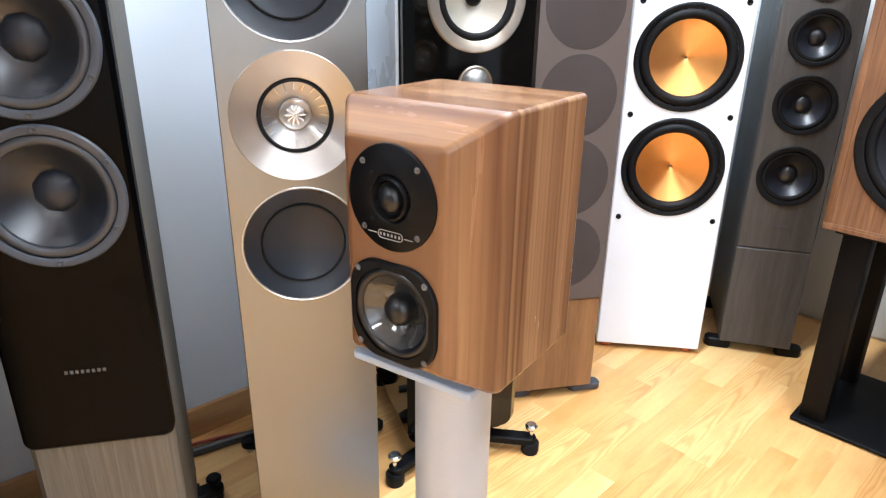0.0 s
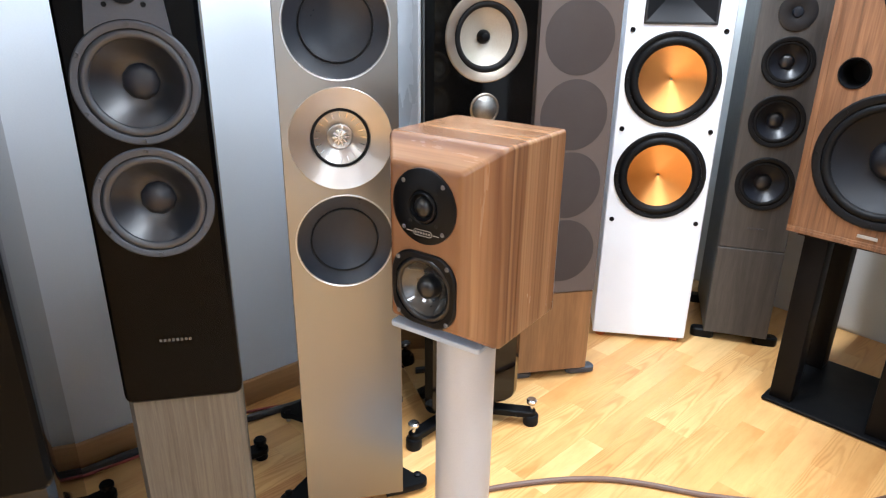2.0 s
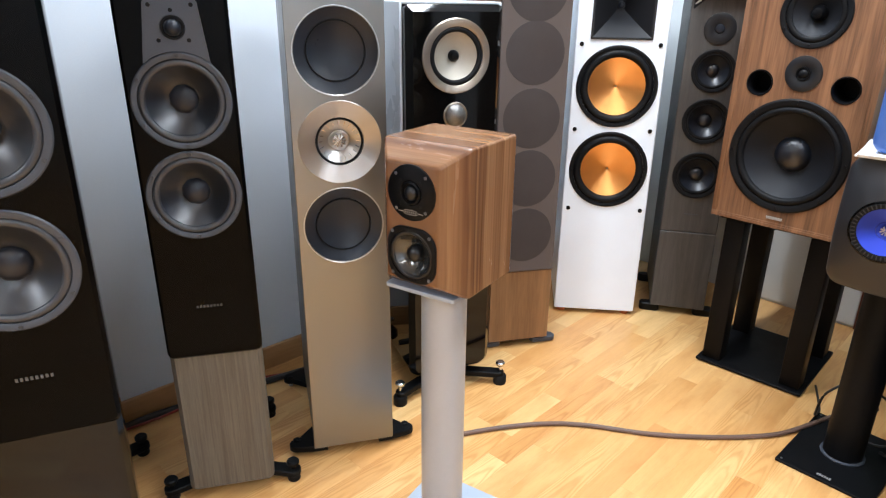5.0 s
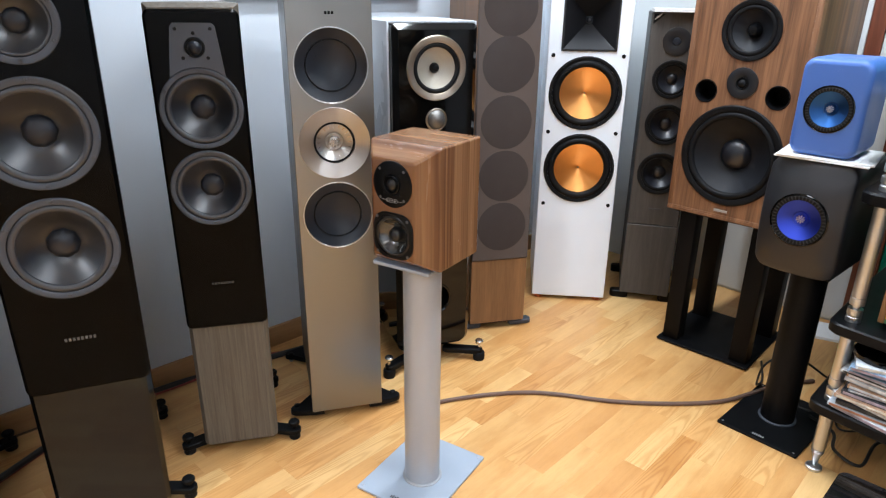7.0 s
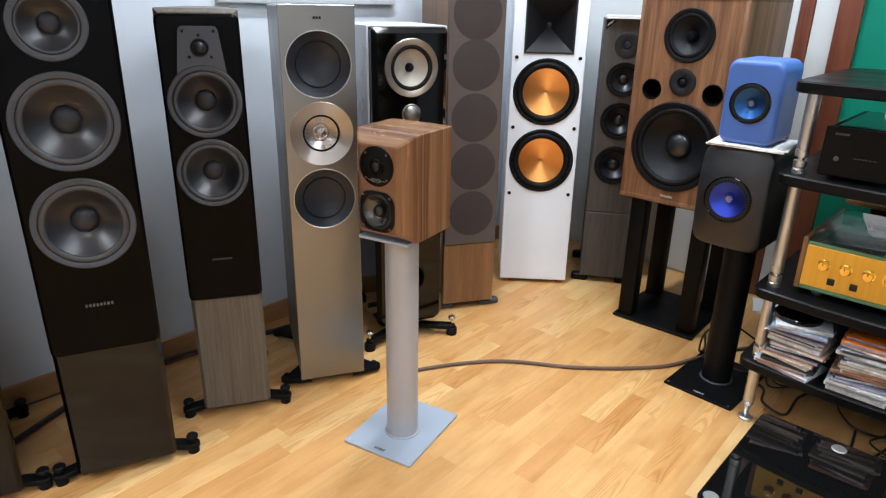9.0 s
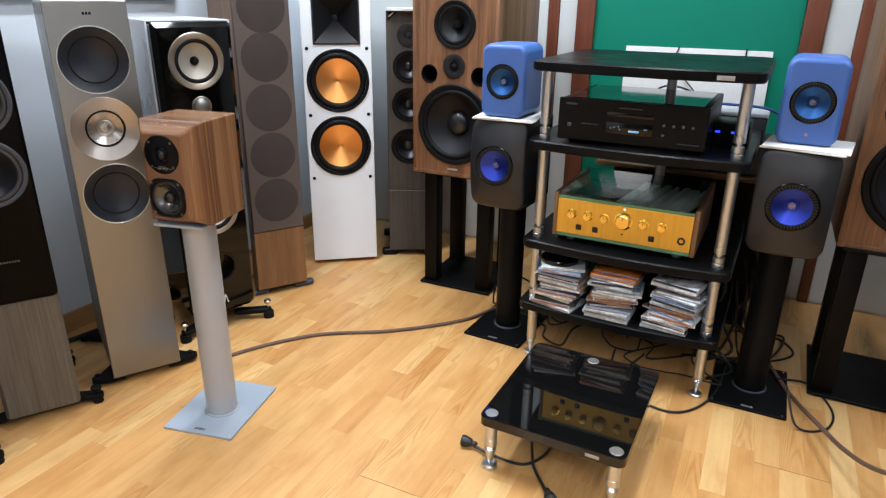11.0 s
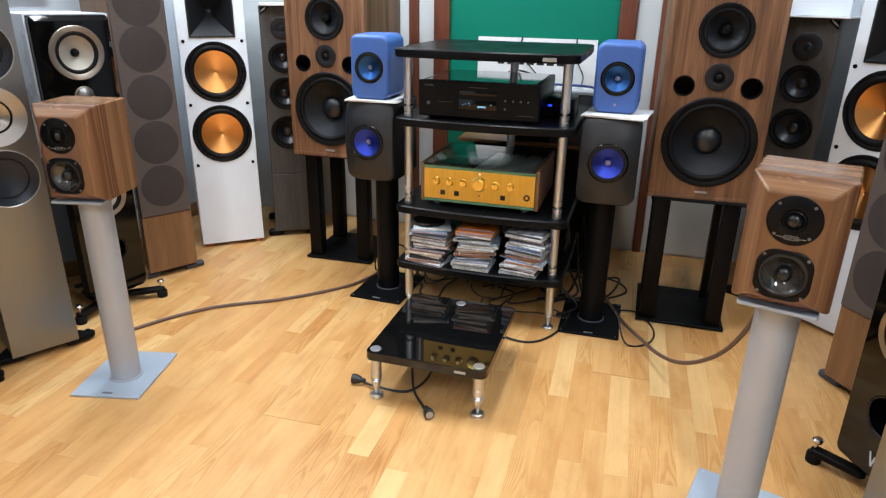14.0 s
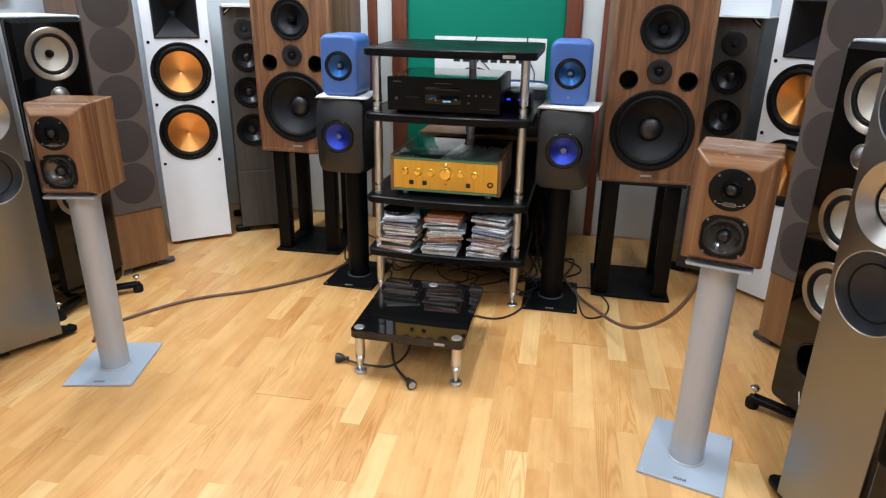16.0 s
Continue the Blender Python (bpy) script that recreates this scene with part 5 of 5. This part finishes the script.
part("inner_plate", B(-w / 2 + 0.017, w / 2 - 0.017, 0.012, d - 0.012, 0.1125, 0.116), "satin", amp)
part("back_panel", B(-w / 2 + 0.0145, w / 2 - 0.0145, d - 0.005, d, 0.1125, 0.1635, 0.001), "satin", amp)
# pale bars set askew under the glass, lower towards the front
for i, (wd, ln) in enumerate(((0.034, 0.29), (0.014, 0.27), (0.024, 0.29), (0.012, 0.28), (0.020, 0.29), (0.028, 0.26), (0.016, 0.28))):
    bm = bmesh.new()
    box(bm, -wd / 2, wd / 2, -ln / 2, ln / 2, 0.1165, 0.1545, 0.003)
    for v in bm.verts:
        if v.co.z > 0.13:
            v.co.z += 0.10 * (v.co.y - ln / 2)
    bmesh.ops.transform(bm, matrix=Euler((0, 0, radians(-14))).to_matrix().to_4x4(), verts=bm.verts)
    bmesh.ops.translate(bm, vec=(-0.012 + i * 0.031, 0.165, 0), verts=bm.verts)
    part("vent_slat", bm, "vent", amp, "pale slanted bar under the glass")
for kx, r in ((-0.160, 0.0125), (-0.108, 0.0125), (-0.055, 0.0125), (0.004, 0.023), (0.066, 0.0125), (0.122, 0.0125)):
    k = part("knob", L([(r * 1.25, 0), (r * 1.25, 0.002), (r * 1.02, 0.003), (r, 0.004), (r * 0.96, 0.018), (r * 0.86, 0.0205), (0, 0.0195)], kx, 0, 0.100, "y", 32), "gold_bright", amp, "polished gold knob")
    part("pointer", B(kx - 0.0008, kx + 0.0008, -0.0212, -0.0195, 0.100 + r * 0.25, 0.100 + r * 0.85), "ink", k)
for bx in (-0.136, -0.082, 0.094):
    part("switch", B(bx - 0.009, bx + 0.009, -0.003, 0.001, 0.048, 0.066, 0.0008), "ink", amp)
part("jack", L([(0.012, 0), (0.012, 0.002), (0.007, 0.003), (0.005, -0.004), (0, -0.004)], 0.182, 0, 0.065, "y", 20), "ink", amp)
part("indicator", L([(0.003, 0), (0.003, 0.001), (0, 0.0015)], 0.004, 0, 0.056, "y", 10), "ink", amp)
part("indicator_lamp", L([(0.003, 0), (0.003, 0.001), (0, 0.0015)], 0.004, 0, 0.138, "y", 10), "led_white", amp, "small white lamp")
for px in (-0.17, 0.17):
    for py in (0.04, d - 0.04):
        part("foot", L([(0, 0), (0.014, 0), (0.015, 0.003), (0.013, 0.0192), (0, 0.0192)], px, py, 0, "z", 18), "steel", amp)

# discs in cases, three uneven stacks
rng = random.Random(7)
CASES = [(0.62, 0.67, 0.72), (0.46, 0.51, 0.57), (0.20, 0.23, 0.28), (0.54, 0.56, 0.58), (0.04, 0.042, 0.05), (0.36, 0.22, 0.14), (0.22, 0.32, 0.44), (0.44, 0.48, 0.50), (0.68, 0.71, 0.73)]
case_mats = [plain("cd_case_%s" % n, c, 0.22, var=0.25, scale=40, fine=120, rvar=0.08) for n, c in zip(("white", "silver", "slate", "cream", "black", "rust", "blue", "tan", "ivory"), CASES)]
spines = [plain("cd_booklet_%s" % n, c, 0.6, var=0.5, scale=90, fine=30) for n, c in (("white", (0.70, 0.70, 0.70)), ("grey", (0.40, 0.40, 0.42)), ("blue", (0.16, 0.26, 0.50)), ("rust", (0.40, 0.17, 0.09)), ("ivory", (0.72, 0.71, 0.68)), ("silver", (0.56, 0.57, 0.58)), ("black", (0.03, 0.03, 0.03)), ("cream", (0.60, 0.56, 0.48)), ("mauve", (0.34, 0.27, 0.31)))]
cover_orange = plain("orange_cover", (0.62, 0.17, 0.015), 0.3, var=0.12)
cover_pic = plain("printed_cover", (0.46, 0.48, 0.52), 0.3, var=0.7, scale=28, fine=60)


def disc_case(x, y, z, ang, h, colour, label="flat plastic disc case in a stack"):
    c = thing("disc_case", label, "disc case", x, y, ang, z, "stacked disc cases")
    part("case", B(-0.071, 0.071, -0.0625, 0.0625, 0.0003, h - 0.0003, 0.0008, 1), colour, c)
    part("insert", B(-0.066, 0.068, -0.0632, -0.0620, h * 0.22, h * 0.78), rng.choice(spines), c)
    return c


for sx, n, top, turn in ((-0.205, 15, None, 1), (-0.015, 16, cover_orange, 3), (0.178, 16, cover_pic, -11)):
    z, lean = LEVELS[0], 0.0
    for i in range(n):
        h = rng.choice((0.0104, 0.0104, 0.0104, 0.0072, 0.0125))
        lean = lean * 0.7 + rng.uniform(-0.015, 0.015)
        a, b = on_rack(sx + lean, 0.010 + rng.uniform(-0.012, 0.012))
        last = i == n - 1
        disc_case(a, b, z, RA + turn + rng.choice((rng.uniform(-5, 5), rng.uniform(-5, 5), rng.uniform(-17, 17))), h, top if last and top else cover_orange if top is cover_orange and i == n - 2 else rng.choice(case_mats), "printed disc case on top of a stack" if last and top else "flat plastic disc case in a stack")
        z += h
    if top is None:
        a, b = on_rack(sx, 0.01)
        sp = thing("disc_spindle", "round black disc tub on the stack", "disc tub", a, b, 0, z)
        part("tub", L([(0, 0), (0.062, 0), (0.063, 0.002), (0.063, 0.012), (0.061, 0.014), (0, 0.014)], 0, 0, 0, "z", 40), "gloss", sp)

# low platform
plat = thing("amplifier_platform", "glossy black acrylic platform on steel spike feet", "platform", 0.915, -0.474, -89)
PW, PD, PZ = 0.384, 0.452, 0.172
bm = bmesh.new()
lv = [(PZ - 0.030, 0.003), (PZ - 0.027, 0), (PZ - 0.002, 0), (PZ, 0.002)]
loft(bm, [[(px, py, z) for px, py in rrect(PW, PD, 0.022, i, 7)] for z, i in lv])
part("top", bm, "acrylic", plat, "mirror-gloss black acrylic top")
for px, py in ((-0.165, -0.20), (0.165, -0.20), (0.0, 0.19)):
    leg = part("leg", L([(0.0165, PZ - 0.0301), (0.0165, 0.095), (0.0175, 0.094), (0.0175, 0.074), (0.0140, 0.071), (0.0165, 0.068), (0.0140, 0.065), (0.0165, 0.062), (0.0140, 0.059), (0.0150, 0.056), (0.004, 0.014), (0.003, 0.012)], px, py, 0, "z", 28), "steel", plat, "brushed steel spike leg")
    part("floor_disc", L([(0, 0), (0.020, 0), (0.0205, 0.004), (0.0205, 0.010), (0.017, 0.013), (0.005, 0.013), (0, 0.011)], px, py, 0, "z", 28), "steel", leg)
    part("top_disc", L([(0.017, PZ + 0.0002), (0.0175, PZ + 0.0015), (0.016, PZ + 0.003), (0, PZ + 0.003)], px, py, 0, "z", 32), "steel", leg)
part("maker_mark", B(0.095, 0.130, -PD / 2 - 0.0008, -PD / 2 + 0.0004, PZ - 0.020, PZ - 0.011, 0.0003), "letter", plat, "small silver mark on the edge")

# white board with a printed mark, behind the rack
bd = thing("white_board", "white printed board standing behind the rack", "board", 2.300, -0.466, -90, 0.594)
part("board", B(-0.285, 0.285, -0.003, 0.003, 0.0, 0.420, 0.001), "paper", bd)
bars(bd, "printed_mark", 0.0, 0.322, 8, 0.050, 0.034, 0.014, -0.0032, "ink", 0.0004)
sd = thing("sideboard", "sideboard behind the rack, brown wooden top, body black partly for shade", "sideboard", 2.10, -0.47, -90)
# black body; its right end stands in for shade on the green wall
part("body", B(-0.20, 0.365, -0.16, 0.19, 0.0, 0.575, 0.003), "black_metal", sd)
part("top", B(-0.275, 0.385, -0.165, 0.19, 0.5755, 0.592, 0.003), "brown_wood", sd, "brown wooden top")
ec = thing("equipment_case", "black equipment case on the sideboard behind the rack", "case", 2.10, -0.47, -90, 0.5925)
part("case", B(-0.05, 0.145, -0.15, 0.12, 0.004, 0.185, 0.006), "rubber", ec)
part("front_panel", B(-0.046, 0.141, -0.156, -0.1503, 0.010, 0.180, 0.002), "satin", ec)
for px in (-0.03, 0.125):
    for py in (-0.12, 0.09):
        part("foot", L([(0, 0), (0.011, 0), (0.012, 0.002), (0.010, 0.0041), (0, 0.0041)], px, py, 0, "z", 14), "rubber", ec)
gb = thing("grey_box", "dark grey equipment box with a pale lid on the sideboard", "box", 2.02, -0.690, -88, 0.5925)
part("case", B(-0.075, 0.095, -0.06, 0.10, 0.0, 0.215, 0.006), "frame_grey", gb)
part("lid", B(-0.078, 0.098, -0.063, 0.103, 0.2155, 0.230, 0.003), "pale", gb)
fp = thing("paper_sheet", "pale leaflet lying on the floor behind the stand", "paper", 2.21, 0.055, 20)
part("leaflet", B(-0.07, 0.07, -0.05, 0.05, 0.0005, 0.012, 0.001, 1), "paper", fp)
pf = thing("picture_frame", "grey-framed picture on the white wall", "picture frame", 0.93, WALL_L - 0.001, 0, 1.175)
part("frame", B(-0.38, 0.38, -0.022, -0.001, 0.0, 0.032, 0.002), "pale", pf)
part("picture", B(-0.378, 0.378, -0.012, -0.001, 0.0325, 0.52), "pale", pf)
for x, y, a, n, w in ((2.02, 0.735, -58, 2, 0.19), (1.97, -1.585, -117, 1, 0.26)):
    p = thing("paper_stack", "white sheets lying on top of a dark oak speaker", "paper", x, y, a, 1.1405)
    for i in range(n):
        part("sheet", B(-w / 2, w / 2, -0.13, 0.13 - 0.012 * i, i * 0.006, i * 0.006 + 0.0055, 0.001, 1), "paper", p)
bx = thing("carton_box", "white cardboard box on top of a dark oak speaker", "box", 1.985, -1.59, -112, 1.1465)
part("carton", B(-0.105, 0.105, -0.09, 0.10, 0.0, 0.20, 0.003), "white", bx)

# ---- cables ----
def cable(points, r, mat, label, name="cable"):
    ob = link(name, sweep(points, r), M[mat])
    return tagged(ob, label, "cable", "cables on the floor")


cable([(0.66, 0.70, 0.007), (0.74, 0.735, 0.007), (0.817, 0.716, 0.007), (0.94, 0.649, 0.007), (1.040, 0.575, 0.007), (1.110, 0.495, 0.007), (1.200, 0.363, 0.007), (1.322, 0.232, 0.007), (1.450, 0.130, 0.007), (1.560, 0.080, 0.011), (1.68, 0.040, 0.007), (1.80, -0.03, 0.007)], 0.0065, "cable", "thick brown braided speaker cable lying on the floor")
cable([(1.75, -0.93, 0.007), (1.62, -0.965, 0.012), (1.46, -1.030, 0.018), (1.28, -1.095, 0.055), (1.13, -1.150, 0.090), (1.02, -1.205, 0.130), (0.93, -1.262, 0.195), (0.84, -1.310, 0.290), (0.755, -1.340, 0.41), (0.68, -1.352, 0.54), (0.61, -1.355, 0.68), (0.575, -1.36, 0.72)], 0.0065, "cable", "thick brown braided speaker cable hanging to the stand")
cable([(1.56, -0.98, 0.02), (1.60, -1.072, 0.005), (1.469, -1.140, 0.005), (1.353, -1.125, 0.005), (1.31, -1.045, 0.012), (1.38, -1.00, 0.10)], 0.0035, "black_cable", "thin black cable looped on the floor")
cable([(0.760, -0.232, 0.012), (0.744, -0.304, 0.012), (0.758, -0.402, 0.010), (0.857, -0.440, 0.02), (0.93, -0.435, 0.10)], 0.0042, "black_cable", "black power lead under the platform")
cable([(0.930, -0.350, 0.10), (0.84, -0.385, 0.03), (0.762, -0.421, 0.012), (0.701, -0.469, 0.012), (0.675, -0.492, 0.012)], 0.0042, "black_cable", "black power lead under the platform")
for px, py, a in ((0.757, -0.222, 95), (0.662, -0.503, 215)):
    pl = thing("power_plug", "black moulded power plug on the floor", "plug", px, py, a, 0.0)
    bm = L([(0.004, -0.030), (0.007, -0.026), (0.007, -0.016), (0.011, -0.012), (0.0165, 0.004), (0.0165, 0.014), (0.015, 0.016), (0, 0.016)], 0, 0, 0.0168, "x", 20)
    part("body", bm, "black_cable", pl)
    part("face", L([(0.012, 0.0161), (0.012, 0.0168), (0, 0.0168)], 0, 0, 0.0168, "x", 20), "letter", pl)
crng = random.Random(3)
for k in range(9):
    pts, a = [], crng.uniform(0, 6.28)
    cx, cy = crng.uniform(1.45, 1.80), crng.uniform(-0.85, -0.20)
    for i in range(9):
        r = crng.uniform(0.06, 0.20)
        pts.append((cx + r * math.cos(a), cy + 0.9 * r * math.sin(a), 0.006 + 0.010 * (i % 3) + 0.004 * k * 0.5))
        a += crng.uniform(0.5, 1.1)
    cable(pts, crng.choice((0.0035, 0.0045, 0.003)), "black_cable", "black cable tangled behind the rack")
for k in range(6):
    hx, hy = crng.uniform(1.66, 1.84), crng.uniform(-0.84, -0.72)
    pts = [(hx, hy, crng.uniform(0.34, 0.55)), (hx - 0.03, hy - 0.02, 0.25), (hx + crng.uniform(-0.05, 0.03), hy + crng.uniform(-0.04, 0.04), 0.11),
           (hx + crng.uniform(-0.14, -0.05), hy + crng.uniform(-0.10, 0.08), 0.012), (hx - crng.uniform(0.16, 0.26), hy + crng.uniform(-0.05, 0.15), 0.012)]
    cable(pts, 0.0055, "black_cable", "black cable hanging from the sideboard to the floor")
for pts in ([(1.28, -0.30, 0.005), (1.20, -0.33, 0.005), (1.24, -0.42, 0.006), (1.36, -0.46, 0.008), (1.50, -0.45, 0.010)],
            [(1.52, -0.55, 0.01), (1.36, -0.52, 0.008), (1.23, -0.60, 0.006), (1.22, -0.72, 0.005), (1.36, -0.80, 0.005), (1.60, -0.82, 0.005)],
            [(1.65, -0.80, 0.30), (1.60, -0.85, 0.05), (1.70, -0.95, 0.006), (1.80, -1.02, 0.006), (1.90, -0.95, 0.006), (1.85, -0.80, 0.02)]):
    cable(pts, 0.004, "black_cable", "black cable tangled behind the rack")
cable([(1.80, 0.14, 0.006), (1.68, 0.09, 0.006), (1.60, 0.08, 0.03), (1.58, 0.06, 0.12), (1.62, 0.0, 0.16), (1.70, -0.08, 0.09), (1.78, -0.14, 0.01)], 0.0035, "black_cable", "thin black cable arching behind the column stand")
cable([(1.72, 0.05, 0.006), (1.62, -0.02, 0.006), (1.60, -0.10, 0.02), (1.64, -0.16, 0.10), (1.68, -0.18, 0.18)], 0.0035, "black_cable", "thin black cable rising behind the column stand")
cable([(-0.35, 1.20, 0.010), (-0.05, 1.34, 0.010), (0.20, 1.37, 0.010), (0.45, 1.33, 0.010), (0.62, 1.30, 0.010), (0.9, 1.25, 0.010)], 0.010, "black_cable", "black cable along the baseboard")
cable([(-0.30, 1.22, 0.005), (0.0, 1.355, 0.005), (0.25, 1.345, 0.012), (0.50, 1.36, 0.005), (0.7, 1.28, 0.006)], 0.0035, "red_cable", "red cable along the baseboard")

for k, pts in enumerate(([(2.05, -0.42, 0.80), (2.06, -0.36, 0.84), (2.07, -0.43, 0.87), (2.06, -0.49, 0.83), (2.05, -0.43, 0.81), (2.06, -0.37, 0.86), (2.08, -0.44, 0.885), (2.10, -0.56, 0.82), (2.14, -0.60, 0.62)],
                         [(2.294, -0.40, 1.02), (2.290, -0.39, 0.95), (2.28, -0.47, 0.86), (2.20, -0.55, 0.80), (2.05, -0.60, 0.835)],
                         [(2.294, -0.655, 1.02), (2.290, -0.66, 0.93), (2.25, -0.70, 0.86), (2.06, -0.72, 0.84)])):
    cable(pts, 0.004 if k == 0 else 0.003, "black_cable", "thin black cable hanging behind the rack")
cable([(2.02, -0.56, 0.838), (2.00, -0.66, 0.842), (1.99, -0.78, 0.838), (2.00, -0.86, 0.80)], 0.005, "blue_cable", "blue network cable over the grey box")

# ---- floor strips ----
TURN = 2.5
floor = thing("floor", "beech parquet strip floor with a satin finish", "floor", 0.5, -0.025, TURN, kind="structure")
frng = random.Random(11)
LENGTHS = (0.24, 0.30, 0.36, 0.42, 0.48, 0.54)
SW = 0.0632
JOINTS = ((0.007, -3), (0.548, -18))


def strip_mesh(bm, uv, x0, x1, y0, y1):
    c, zt, zb = 0.0002, 0.0, -0.011
    a = [bm.verts.new(p) for p in ((x0, y0, zb), (x1, y0, zb), (x1, y1, zb), (x0, y1, zb))]
    b = [bm.verts.new(p) for p in ((x0, y0, zt - c), (x1, y0, zt - c), (x1, y1, zt - c), (x0, y1, zt - c))]
    t = [bm.verts.new(p) for p in ((x0 + c, y0 + c, zt), (x1 - c, y0 + c, zt), (x1 - c, y1 - c, zt), (x0 + c, y1 - c, zt))]
    made = [bm.faces.new(t)]
    for p, q in ((a, b), (b, t)):
        for i in range(4):
            made.append(bm.faces.new((p[i], p[(i + 1) % 4], q[(i + 1) % 4], q[i])))
    for f in made:
        for lp in f.loops:
            lp[uv].uv = (lp.vert.co.x - x0, lp.vert.co.y - (y0 + y1) / 2)


def strip_object(ln):
    """Strips of one length share a mesh."""
    if ln not in shared:
        bm = bmesh.new()
        strip_mesh(bm, bm.loops.layers.uv.new("strip"), 0.00004, ln - 0.00004, 0.00003, SW - 0.00003)
        me = bpy.data.meshes.new("floor_strip")
        bmesh.ops.recalc_face_normals(bm, faces=bm.faces)
        bm.to_mesh(me)
        bm.free()
        me.materials.append(M["strip"])
        shared[ln] = me
    return new("floor_strip", shared[ln])


shared, count = {}, 0
rest = bmesh.new()
layer = rest.loops.layers.uv.new("strip")
x_end = WALL_F - 0.5 + 0.06
for row in range(int((WALL_R - 0.2) / SW) - 1, int((WALL_L + 0.4) / SW) + 2):
    x, y = WALL_B - 0.5 - frng.uniform(0, 0.3), row * SW
    while x < x_end:
        ln = frng.choice(LENGTHS)
        gap = 0.0
        for jx, jrow in JOINTS:
            # three rows of one board end together, with an open joint
            if jrow <= row < jrow + 3 and x < jx - 0.05 and jx - 0.16 < x + ln < jx + 0.40:
                ln, gap = round(jx - x, 4), 0.0016
        wx, wy = x + 0.5, y - 0.025
        if -0.10 < wx < 1.45 and -1.38 < wy < 0.62 and count < 300:
            ob = strip_object(ln)
            ob.location, ob.parent = (x, y, 0), floor
            count += 1
        else:
            strip_mesh(rest, layer, x + 0.00004, x + ln - 0.00004, y + 0.00003, y + SW - 0.00003)
        x += ln + gap
# the strips end under the walls
to_floor = pose(0.5, -0.025, 0, 0, 0, TURN).inverted()
for at, way in (((WALL_F + 0.02, 0, 0), (1, 0, 0)), ((WALL_B - 0.02, 0, 0), (-1, 0, 0)), ((0, WALL_L + 0.02, 0), (0, 1, 0)), ((0, WALL_R - 0.02, 0), (0, -1, 0))):
    bmesh.ops.bisect_plane(rest, geom=rest.verts[:] + rest.edges[:] + rest.faces[:], plane_co=to_floor @ Vector(at), plane_no=to_floor.to_3x3() @ Vector(way), clear_outer=True)
tagged(link("floor_strips", rest, M["strips"], floor), kind="stuff")
